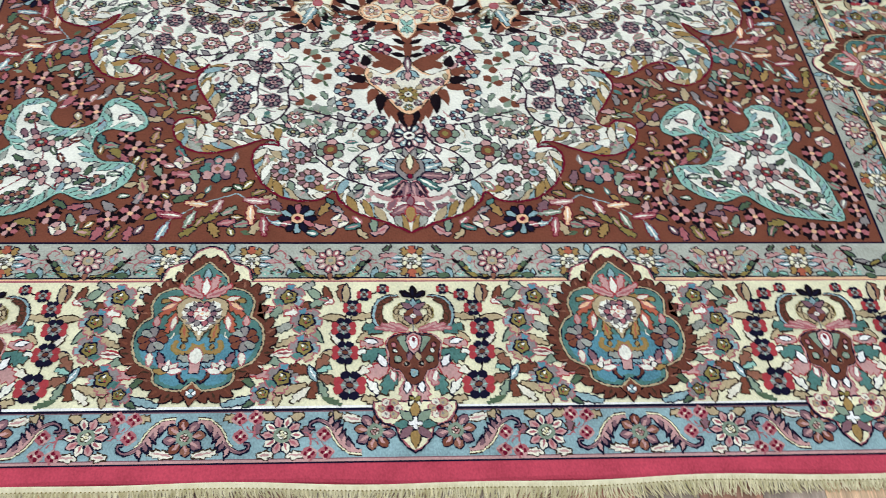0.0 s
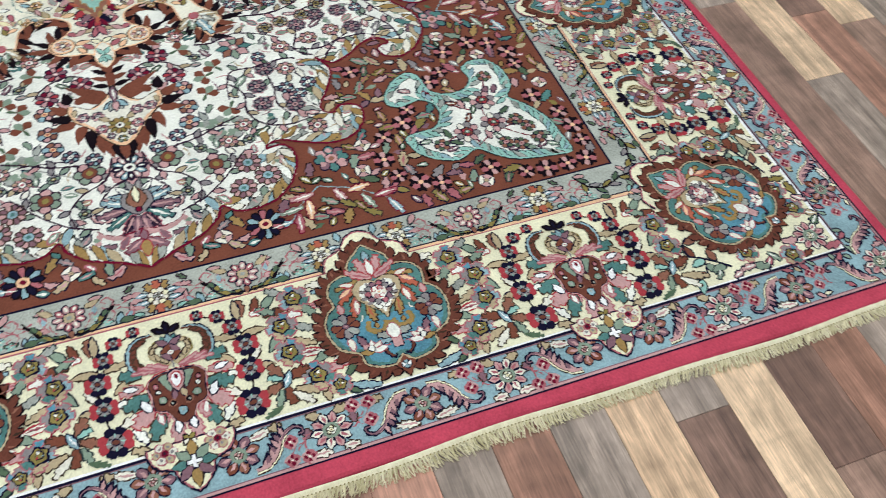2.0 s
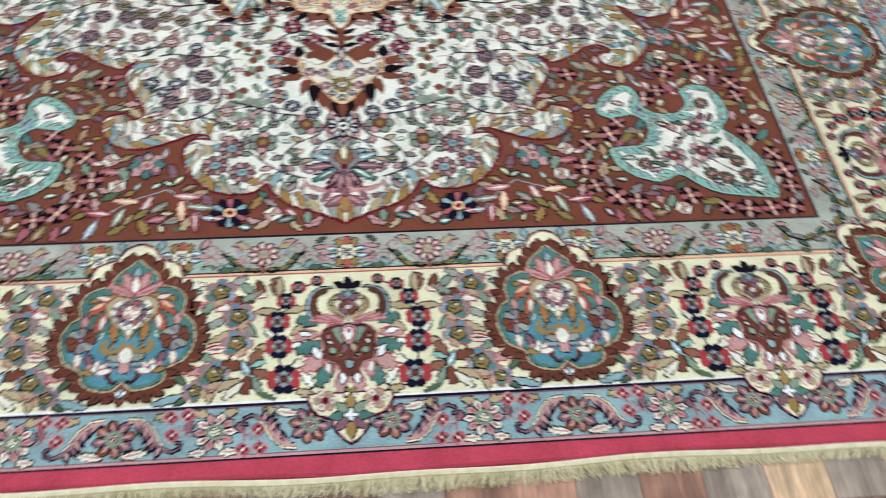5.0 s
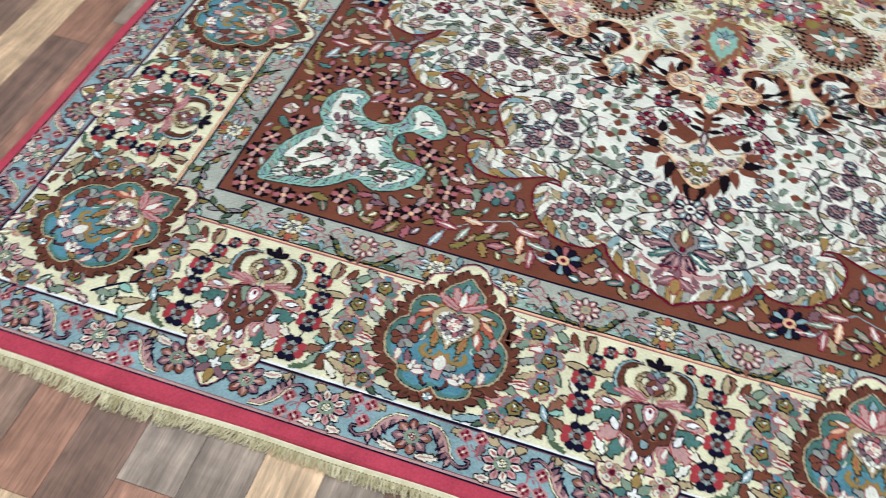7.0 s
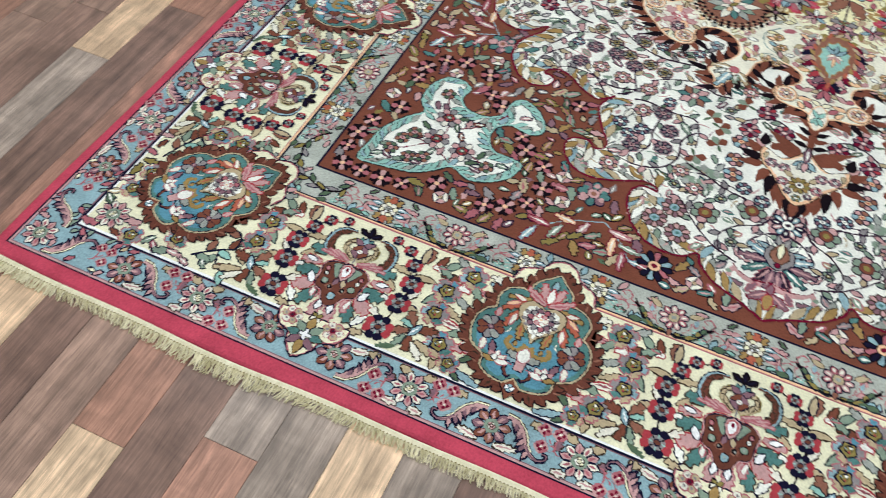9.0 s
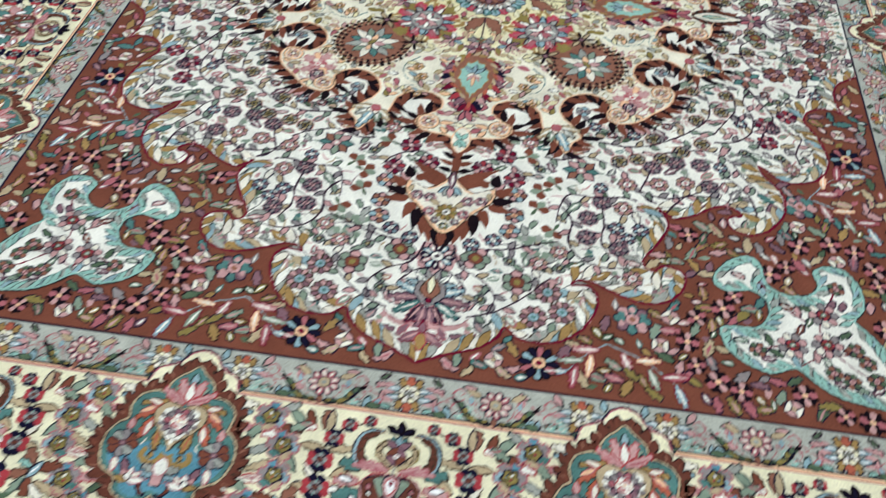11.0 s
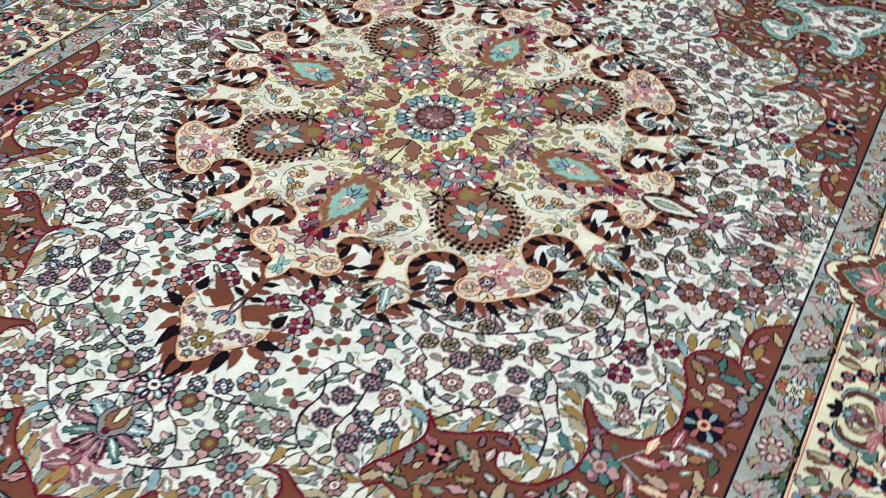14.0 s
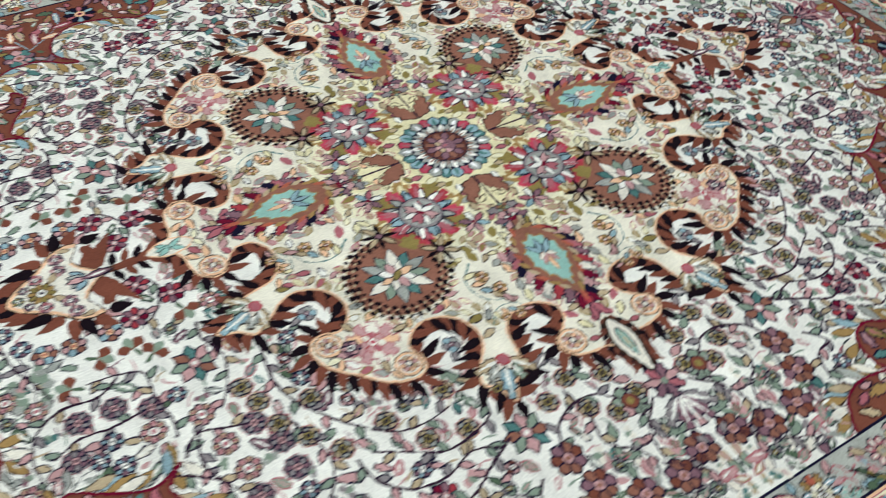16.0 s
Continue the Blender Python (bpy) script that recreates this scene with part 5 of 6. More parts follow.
def place(name, mesh, parent, base, x, y, deg=0.0, flip=1, size=1.0):
    ob = new(name, mesh)
    ob.parent = parent
    laid[0] += 1
    ob.matrix_basis = base @ Matrix.Diagonal((flip, 1, 1, 1)) @ pose(x, y, (laid[0] % 37) * 1.5e-6, 0, 0, deg) @ Matrix.Diagonal((size, size, 1, 1))
    return ob


def cartouche(base):
    last = None
    for name, mesh, x, y in CARTOUCHE:
        last = mesh or last
        place("cartouche_" + name if name in ("rim", "ground", "arch") else name, last, main_border, base @ pose(0, 0, 0.0012), x, y + 0.0375)


MIDX, MIDY = (MAIN_IN[0] + MAIN_OUT[0]) / 2, (MAIN_IN[1] + MAIN_OUT[1]) / 2
SHARE = 0.757 / 0.787


def foot(side, u):
    """A place on the middle line of one side of the main border, and the way inwards."""
    spot = {"s": (u, -MIDY, 0), "n": (-u, MIDY, 180), "e": (MIDX, u, 90), "w": (-MIDX, -u, -90)}[side]
    return pose(spot[0], spot[1], 0, 0, 0, spot[2]) @ Matrix.Diagonal((1 if side in "sn" else SHARE, 0.985 if side in "sn" else 0.965, 1, 1))


for side in "snew":
    for u in ((-0.394, 0.394) if side in "sn" else (-0.757, 0.0, 0.757)):
        cartouche(foot(side, u))
for cx, cy, deg in ((1, -1, 45), (-1, -1, -45), (1, 1, 135), (-1, 1, -135)):
    out = Vector((cx, cy)) * 0.0395
    cartouche(pose(1.128 * cx + out.x, 1.451 * cy + out.y, 0, 0, 0, deg) @ Matrix.Diagonal((0.98, 0.98, 1, 1)))


def shield(s, at):
    body = smooth([(0, -0.095), (0.016, -0.086), (0.026, -0.066), (0.048, -0.056), (0.050, -0.030), (0.054, -0.006), (0.036, 0.010), (0, 0.013), (-0.036, 0.010), (-0.054, -0.006), (-0.050, -0.030), (-0.048, -0.056), (-0.026, -0.066), (-0.016, -0.086)], 3, True)
    outlined(s, grow(body, 0.0035), "pink", 8, "madder", 0.001)
    outlined(s, body, "brown", 9.4, "navy", 0.001)
    for sg in (1, -1):
        outlined(s, smooth([(sg * 0.016, 0.008), (sg * 0.034, 0.004), (sg * 0.024, -0.014), (sg * 0.014, -0.028), (sg * 0.012, -0.012)], 3, True), "sage", 10.3, "mauve", 0.001)
        leaf(s, complex(sg * 0.006, -0.026), turn(-90 + sg * 16), 0.022, 0.010, "tan" if sg > 0 else "mauve", "mauve", None, 10.4, o=0.001)
    for x, y, r, d in ((0.041, -0.012, 0.0052, "rose"), (0.038, -0.024, 0.004, "ivory"), (0.032, -0.042, 0.0075, "sage"), (0.0155, -0.052, 0.0062, "black"), (0.0, -0.071, 0.0085, "sky")):
        for sg in ((1, -1) if x else (1,)):
            outlined(s, disc(r, 8, sg * x, y), d, 11, "clay" if d == "black" else "black", 0.0014)
            s.poly(disc(r * 0.4, 6, sg * x, y), "mist", 13)
    outlined(s, smooth([(0, -0.030), (0.014, -0.010), (0.013, 0.008), (0, 0.014), (-0.013, 0.008), (-0.014, -0.010)], 3, True), "pink", 12, "navy", 0.0018)
    outlined(s, smooth([(0, -0.022), (0.009, -0.008), (0.008, 0.004), (0, 0.008), (-0.008, 0.004), (-0.009, -0.008)], 3, True), "white", 13.4, "madder", 0.0014)
    leaf(s, complex(0, 0.006), turn(-90), 0.014, 0.0075, "crimson", None, None, 15.4)


def shield_leaves(s, at):
    for sg in (1, -1):
        side = lambda a: turn(a if sg > 0 else 180 - a)
        for x, y, a, length, w, d, ln in ((0.056, 0.020, 16, 0.038, 0.024, "teal", "olive"), (0.056, -0.004, -6, 0.042, 0.022, "pink", "madder"), (0.050, -0.026, -16, 0.046, 0.030, "teal", "olive"), (0.048, -0.052, -40, 0.044, 0.030, "pink", "madder"), (0.034, -0.066, -66, 0.052, 0.026, "teal", "olive"), (0.030, -0.062, -76, 0.034, 0.016, "pink", "rose"), (0.012, -0.086, -82, 0.042, 0.022, "pink", "rose")):
            acanthus(s, complex(sg * x, y), side(a), length, w, d, ln, None, 6 + abs(a) * 0.01)
        leaf(s, complex(sg * 0.066, -0.005), side(10), 0.026, 0.010, "white", "navy", None, 8.4, o=0.0014)
        leaf(s, complex(sg * 0.052, -0.058), side(64), 0.030, 0.013, "white", "navy", None, 8.6, o=0.0018)
        leaf(s, complex(sg * 0.014, -0.112), side(96), 0.030, 0.011, "white", "navy", None, 8.6, o=0.0018)
        leaf(s, complex(sg * 0.036, -0.088), side(80), 0.024, 0.009, "ivory", "rose", None, 8.2, o=0.001)
        for a, length in ((4, 0.060), (14, 0.050), (24, 0.036)):
            acanthus(s, complex(sg * 0.010, 0.022), side(a), length, 0.0065, "pink", "rose", None, 10 + a * 0.01)


def shield_horns(s, at):
    for sg in (1, -1):
        horn = smooth([(sg * 0.052, 0.030), (sg * 0.064, 0.040), (sg * 0.068, 0.060), (sg * 0.063, 0.082), (sg * 0.048, 0.095), (sg * 0.026, 0.098)], 5)
        stroke(s, [p + complex(sg * 0.003, 0.002) for p in horn], 0.024, 0.006, "navy", 7)
        stroke(s, [p + complex(sg * 0.002, 0.0014) for p in horn], 0.020, 0.004, "sky", 7.5)
        stroke(s, horn, 0.014, 0.002, "brown", 8)
        flames(s, horn[:20], 0.017, 0.007, ("brown",), 48 * sg, 8.4, 0.009, "rust")
        inner = smooth([(sg * 0.004, 0.028), (sg * 0.018, 0.036), (sg * 0.034, 0.052), (sg * 0.033, 0.070), (sg * 0.020, 0.081), (sg * 0.012, 0.078)], 5)
        stroke(s, inner, 0.010, 0.006, "olive", 9)
        stroke(s, inner, 0.007, 0.003, "tan", 10)
        flames(s, inner[2:18], 0.017, 0.007, ("tan",), 42 * sg, 9.6, 0.008, "olive")
    for a in (-56, 0, 56):
        leaf(s, complex(0, 0.094), turn(90 + a), 0.032, 0.016, "black", None, "navy", 10, fat=1.2)
    for a, d in ((38, "mauve"), (142, "mauve"), (62, "teal"), (118, "teal"), (90, "sky")):
        leaf(s, complex(0, 0.066), turn(a), 0.028, 0.012, d, "plum", None, 10.8 + (a % 4) * 0.1, o=0.0012)
    rosette(s, complex(0, 0.052), 0.0165, 4, ("mauve", "rust"), "plum", ("ivory", "pink"), 0.28, spin=45, level=12, gap=1.0, o=0.001)
    stroke(s, [complex(0, 0.036), complex(0, 0.014)], 0.003, 0.002, "grey", 10.5)


def pendant_tab(s, at):
    tab = smooth([(-0.072, -0.130), (-0.070, -0.148), (-0.056, -0.168), (-0.032, -0.177), (-0.026, -0.198), (0, -0.224), (0.026, -0.198), (0.032, -0.177), (0.056, -0.168), (0.070, -0.148), (0.072, -0.130)], 3)
    s.poly(grow(tab, 0.0045), "navy", 3.4)
    s.poly(grow(tab, 0.0012), "rose", 4)
    s.poly([p * 0.985 - 0.0022j for p in tab], "cream", 4.8)
    for i in range(8):
        k = turn(45 * i + 90)
        leaf(s, complex(0, -0.174) + 0.008 * k, k, 0.030 if i % 4 else 0.038, 0.017, ("gold", "sage", "teal", "mauve", "gold", "mauve", "teal", "sage")[i], "plum" if i % 2 else "olive", None, 7 + 0.1 * i, o=0.001)
    for k in (1, 1j):
        s.poly(move([complex(-0.014, -0.0048), complex(0.014, -0.0048), complex(0.014, 0.0048), complex(-0.014, 0.0048)], complex(0, -0.172), k), "navy", 9.5)
        s.poly(move([complex(-0.012, -0.003), complex(0.012, -0.003), complex(0.012, 0.003), complex(-0.012, 0.003)], complex(0, -0.172), k), "white", 10 if k == 1 else 10.3)
    for a in (40, 140, 220, 320):
        leaf(s, complex(0, -0.128), turn(a), 0.014, 0.009, "olive" if a < 180 else "pale", "black", None, 6, o=0.001)
    for sg in (1, -1):
        rosette(s, complex(sg * 0.044, -0.143), 0.0205, 6, ("pale", "tan"), "rose", ("crimson", "plum"), 0.3, level=7, o=0.0012)
        for i in range(6):
            q = complex(sg * 0.044, -0.143) + 0.0125 * turn(60 * i)
            s.poly(disc(0.0028, 6, q.real, q.imag), "grey", 10)


def chain_flower(s, at, r=0.03):
    rosette(s, at, r * 1.05, 8, ("madder", "navy", "navy", "madder"), None, None, 0.30, None, 22.5, 8, gap=1.0)
    s.poly(disc(r * 0.50, 14), "grey", 12)
    for i in range(8):
        s.poly(move(blade(r * 0.30, r * 0.13, 1, 4), at + r * 0.26 * turn(45 * i), turn(45 * i)), "aqua" if i % 2 == 0 else "black", 12.6)
    outlined(s, disc(r * 0.2, 8), "brown", 13, "navy", 0.0012)


def blue_blossom(s, at):
    for i in range(6):
        acanthus(s, at + 0.002 * turn(60 * i), turn(60 * i + 20), 0.027, 0.023, ("blue", "grey", "sky", "tan", "teal", "grey")[i], "rose", None, 6 + 0.2 * i)
    spiral = [0.0118 * (1 + 0.16 * math.cos(5 * a)) * complex(math.cos(a), math.sin(a)) for a in [i * math.pi / 10 for i in range(20)]]
    outlined(s, [p * 1.15 for p in spiral], "olive", 9, "navy", 0.0022)
    stroke(s, [0.0095 * (1 - 0.5 * i / 14) * turn(25 * i) for i in range(15)], 0.0034, 0.002, "navy", 11)
    for i, d in enumerate(("ivory", "sky", "madder")):
        s.poly(move(blade(0.008, 0.004, 1, 4), 0.001 * turn(120 * i), turn(120 * i)), d, 12)


def lily(s, at):
    for x, y, a, length, w, d, ln in ((-0.004, 0.010, 118, 0.036, 0.020, "clay", "olive"), (0.006, 0.006, 18, 0.040, 0.019, "rust", "olive"), (-0.008, -0.002, 200, 0.034, 0.018, "clay", "olive"), (-0.006, 0.008, 158, 0.024, 0.012, "aqua", "moss"), (0.0, -0.012, -84, 0.034, 0.020, "rust", "olive"), (-0.010, -0.014, -112, 0.032, 0.013, "sage", "moss"), (0.008, -0.022, -48, 0.044, 0.015, "pale", "olive"), (0.012, -0.018, -20, 0.056, 0.016, "tan", "olive"), (-0.016, -0.044, 205, 0.040, 0.014, "moss", None)):
        acanthus(s, complex(x, y), turn(a), length, w, d, ln, None, 6 + (a % 7) * 0.1)
    leaf(s, complex(-0.004, -0.012), turn(66), 0.036, 0.012, "sky", "navy", "white", 8)


chain_mesh, blossom_mesh, lily_mesh = drawn(chain_flower), drawn(blue_blossom), drawn(lily)
CHAIN = [(0.116, -0.0955, 1.0), (0.126, -0.0270, 0.84), (0.130, 0.0260, 0.80), (0.115, 0.0720, 0.62), (0.093, 0.1025, 0.50), (0.0575, 0.1160, 0.42)]
BLOSSOMS = [(0.236, 0.0980, 1.0), (0.200, 0.0430, 0.98), (0.201, -0.0160, 0.95), (0.237, -0.0790, 1.0), (0.269, -0.1100, 0.72)]

# leaves and twigs of half a repeat: place, heading, length
s = Sheet()
stroke(s, smooth([(0.117, -0.12), (0.124, -0.06), (0.132, 0.0), (0.128, 0.05), (0.10, 0.095), (0.06, 0.112)], 5), 0.0045, 0.0035, "black", 5)
for points in ([(0.225, 0.080), (0.201, 0.052), (0.198, 0.014), (0.196, -0.048)], [(0.203, -0.032), (0.225, -0.060), (0.240, -0.080)], [(0.240, -0.085), (0.262, -0.100)]):
    stroke(s, smooth(points, 5), 0.0036, 0.003, "crimson", 5)
stroke(s, smooth([(0.117, -0.12), (0.094, -0.118), (0.074, -0.122), (0.062, -0.110), (0.070, -0.098)], 5), 0.005, 0.003, "navy", 5)
for dyes, line, vein, spots in (
    (("tan", "pale", "tan"), "olive", None, [(0.150, 0.052, 10, 0.048), (0.144, 0.003, 58, 0.032), (0.226, 0.000, -24, 0.058), (0.245, -0.118, -80, 0.038), (0.288, 0.117, 165, 0.042), (0.098, 0.052, 168, 0.038), (0.090, 0.006, 148, 0.034), (0.092, -0.064, 140, 0.038), (0.076, -0.126, 20, 0.034), (0.305, 0.094, 200, 0.040)]),
    (("sage", "mist", "sage", "moss"), "moss", None, [(0.184, 0.014, 240, 0.050), (0.240, 0.028, -38, 0.048), (0.254, -0.043, 32, 0.032), (0.291, -0.124, -38, 0.032), (0.255, 0.064, -62, 0.048), (0.205, 0.122, 150, 0.034), (0.188, 0.108, 58, 0.044), (0.300, -0.084, 40, 0.034), (0.178, 0.086, -30, 0.036)]),
    (("pale", "pink", "ivory"), "madder", "rose", [(0.238, -0.026, 0, 0.052), (0.270, -0.072, -8, 0.048), (0.168, 0.090, 192, 0.032), (0.290, -0.052, -150, 0.036), (0.275, 0.070, -10, 0.030), (0.228, 0.062, 170, 0.03)]),
    (("tan", "sky", "ivory"), "navy", None, [(0.154, -0.027, 0, 0.036), (0.312, -0.127, -24, 0.052), (0.094, -0.027, 180, 0.030), (0.126, 0.106, 98, 0.046), (0.290, 0.100, 0, 0.036), (0.074, -0.098, 60, 0.036)]),
    (("rust", "clay"), "olive", None, [(0.162, 0.104, 82, 0.042), (0.138, 0.106, 78, 0.038), (0.196, 0.078, 186, 0.044), (0.285, 0.020, -60, 0.036)]),
):
    for i, (x, y, deg, length) in enumerate(spots):
        k = turn(deg)
        (acanthus if i % 3 else leaf)(s, complex(x, y) - k * length / 2, k, length, 0.0150, dyes[i % len(dyes)], line, vein if i % 2 == 0 else None, 5.2 + (i % 3) * 0.1, (-0.12, 0.1, 0.0)[i % 3])
half_leaves = s.mesh("border_leaves")
keep = [n for n, f in enumerate(s.faces) if max(s.verts[i][0] for i in f) < 0.225]
s.faces, s.mats = [s.faces[n] for n in keep], [s.mats[n] for n in keep]
end_leaves = s.mesh("border_leaves")


def guard_fill(y0, y1, spots, dyes, lines, seed, reach):
    """Small leaves between the flowers of a guard border, half a repeat long."""
    s, rng, near = Sheet(), random.Random(seed), list(spots)
    for n in range(5000):
        p, size = complex(rng.uniform(0.0, reach), rng.uniform(y0, y1)), rng.uniform(0.7, 1.15)
        if any(abs(p - complex(x, y)) < r + 0.009 * size for x, y, r in near):
            continue
        k = turn(rng.uniform(0, 360))
        (acanthus if n % 2 else leaf)(s, p - k * 0.012 * size, k, 0.025 * size, 0.011 * size, rng.choice(dyes), rng.choice(lines), None, 3, rng.uniform(-0.3, 0.3))
        near.append((p.real, p.imag, 0.0085 * size))
    return s.mesh("guard_leaves")


s = Sheet()
for x, y, deg, length, dye in ((0.112, -0.160, 12, 0.040, "pale"), (0.357, -0.224, 170, 0.044, "pale"), (0.138, -0.154, 0, 0.022, "tan"), (0.206, -0.156, -20, 0.026, "tan"), (0.252, -0.156, 20, 0.030, "tan"), (0.205, -0.228, 0, 0.030, "pale"), (0.256, -0.228, 176, 0.026, "pale"), (0.316, -0.158, 10, 0.028, "tan"), (0.272, -0.178, 90, 0.02, "mauve"), (0.188, -0.184, 90, 0.018, "mauve")):
    k = turn(deg)
    acanthus(s, complex(x, y) - k * length / 2, k, length, 0.015, dye, "olive", "pink" if dye == "pale" else None, 3)
outer_fill = s.mesh("guard_leaves")
corner_guard = guard_fill(-0.226, -0.150, [(0.089, -0.189, 0.036), (0.019, -0.189, 0.03), (0.15, -0.196, 0.03), (0.21, -0.19, 0.036)], ("pink", "tan", "sage", "cream", "rose", "blue"), ("navy", "plum"), 43, 0.235)
inner_fill = guard_fill(0.152, 0.216, [(0, 0.184, 0.042), (0.16, 0.185, 0.046), (0.084, 0.190, 0.026), (0.240, 0.190, 0.026), (0.316, 0.184, 0.042), (0.394, 0.17, 0.05)], ("sky", "aqua", "pink", "moss", "sage"), ("moss", "rose", "mauve"), 42, 0.375)


# outer guard: rosettes, red sprigs and scroll leaves of half a repeat
def white_rosette(s, at):
    rosette(s, at, 0.0265, 10, ("rose", "grey"), "mauve", None, 0.5, spin=18, level=4, o=0.0012)
    for i in range(10):
        k = turn(36 * i + (at.real * 0))
        leaf(s, at + k * 0.012, k, 0.024, 0.0135, "pale" if i % 2 else "pink", "navy", "rose", 5 + (i % 2) * 0.2, fat=1.3, o=0.0015)
    s.poly(disc(0.015, 14, at.real, at.imag), "sage", 8.6)
    rosette(s, at, 0.0085, 5, ("ivory", "cream"), "olive", ("cream", "gold"), 0.4, level=9, o=0.001)


def brown_rosette(s, at):
    for i in range(8):
        k = turn(45 * i + 10)
        leaf(s, at + k * 0.010, k, 0.026, 0.0165, ("clay", "mauve", "rust")[i % 3], "navy", "pink", 5 + (i % 2) * 0.2, fat=1.4, o=0.0015)
    s.poly(disc(0.014, 14, at.real, at.imag), "sage", 8.6)
    rosette(s, at, 0.007, 5, ("pink", "pale"), "olive", ("rose", "ivory"), 0.4, level=9, o=0.001)


def red_sprig(s, at):
    for x, y in ((0, 0), (-0.004, -0.034), (0.024, -0.036)):
        rosette(s, complex(x, y), 0.0125, 4, ("rose", "pink"), None, None, 0.1, spin=45, level=5, gap=1.05)
        for i in range(4):
            q = complex(x, y) + 0.0065 * turn(90 * i)
            s.poly(disc(0.0036, 7, q.real, q.imag), "crimson", 7)
        s.poly(disc(0.0026, 6, x, y), "pale", 8)
    for pts in ([(0.006, 0.002), (0.018, 0.004), (0.025, -0.006)], [(-0.002, -0.022), (0.008, -0.012), (0.025, -0.006)], [(0.024, -0.024), (0.022, -0.014), (0.028, 0.002), (0.038, 0.004)], [(0.025, -0.006), (0.014, -0.014), (0.010, -0.020)]):
        stroke(s, smooth(pts, 4), 0.0022, 0.0018, "rose", 4)


def scroll_leaf(s, at):
    """An S-shaped cut leaf of pink with a toothed navy edge, a thin cream back and a hooked tip."""
    line = smooth([(-0.052, -0.034), (-0.030, -0.031), (-0.010, -0.014), (0.003, 0.010), (0.017, 0.027), (0.033, 0.033), (0.047, 0.027), (0.047, 0.015), (0.039, 0.016)], 5)
    stroke(s, line[16:], 0.0115, 0.009, "navy", 4.9)
    stroke(s, line[15:], 0.0050, 0.003, "mauve", 6.5)
    for i, (p, d) in enumerate(along(line[3:19], 0.0125)):
        k = d * turn(40 + 6 * (i % 2))
        s.poly(move(blade(0.031, 0.0150, 0.7, 5, 0.2), p, k), "navy", 4 + (i % 2) * 0.2)
        s.poly(move(blade(0.023, 0.0085, 0.7, 5, 0.2), p, k), ("pink", "mauve")[i % 2], 5 + (i % 2) * 0.1)
    stroke(s, line[:24], 0.013, 0.009, "navy", 4.6)
    stroke(s, line[:24], 0.009, 0.005, "pink", 5.6)
    back = [p - 1j * (line[i + 1] - p) / abs(line[i + 1] - p) * 0.0055 for i, p in enumerate(line[:20])]
    stroke(s, back, 0.0072, 0.004, "umber", 6)
    stroke(s, back, 0.0040, 0.002, "cream", 6.6)


white_mesh, brown_mesh, sprig_mesh, scroll_mesh = drawn(white_rosette), drawn(brown_rosette), drawn(red_sprig), drawn(scroll_leaf)


# inner guard
def guard_pink(s, at):
    rosette(s, at, 0.0295, 9, ("pink", "rose"), "plum", ("tan", "mist"), 0.36, "pale", level=6, o=0.0016)
    for sg in (1, -1):
        line = smooth([(0, -0.041), (sg * 0.026, -0.040), (sg * 0.044, -0.034), (sg * 0.060, -0.014), (sg * 0.082, 0.014)], 5)
        stroke(s, line, 0.004, 0.0022, "black", 4.8)
        flames(s, line[2:17], 0.020, 0.009, ("olive", "moss"), 24 * sg, 4, 0.012, "navy")
        flames(s, line[6:19], 0.018, 0.008, ("black", "moss"), -24 * sg, 4, 0.013, None)
        leaf(s, complex(sg * 0.028, 0.014), turn(90 - sg * 62), 0.030, 0.012, "tan", "olive", None, 4, 0.1, o=0.001)
        leaf(s, complex(sg * 0.044, -0.006), turn(90 - sg * 6), 0.022, 0.009, "sky", "rose", None, 4, o=0.0008)
        stroke(s, smooth([(sg * 0.024, -0.030), (sg * 0.034, -0.016), (sg * 0.036, 0.002)], 4), 0.0022, 0.0016, "rose", 4.4)
    leaf(s, complex(0, -0.046), turn(90), 0.020, 0.010, "clay", "plum", None, 5, o=0.001)


def guard_star(s, at):
    for a in (90, 60, 120, 270, 240, 300):
        acanthus(s, at + 0.012 * turn(a), turn(a), 0.026, 0.016, "orange" if a % 90 == 0 else "gold", "plum", None, 4 + (a % 4) * 0.1)
    for sg in (1, -1):
        for dy in (0.009, -0.009):
            leaf(s, complex(sg * 0.014, dy), turn(0 if sg > 0 else 180), 0.030, 0.010, "sky", "navy", "white", 4.2, o=0.0014)
        leaf(s, complex(sg * 0.030, 0), turn(0 if sg > 0 else 180), 0.020, 0.012, "pink", "rose", None, 4, o=0.001)
    for i in range(8):
        q = 0.0145 * turn(45 * i + 22)
        outlined(s, disc(0.0058, 7, q.real, q.imag), ("cream", "pale")[i % 2], 6, "olive", 0.0012)
    rosette(s, at, 0.009, 6, ("white", "mist"), "olive", ("mist", "navy"), 0.34, level=8, o=0.001)


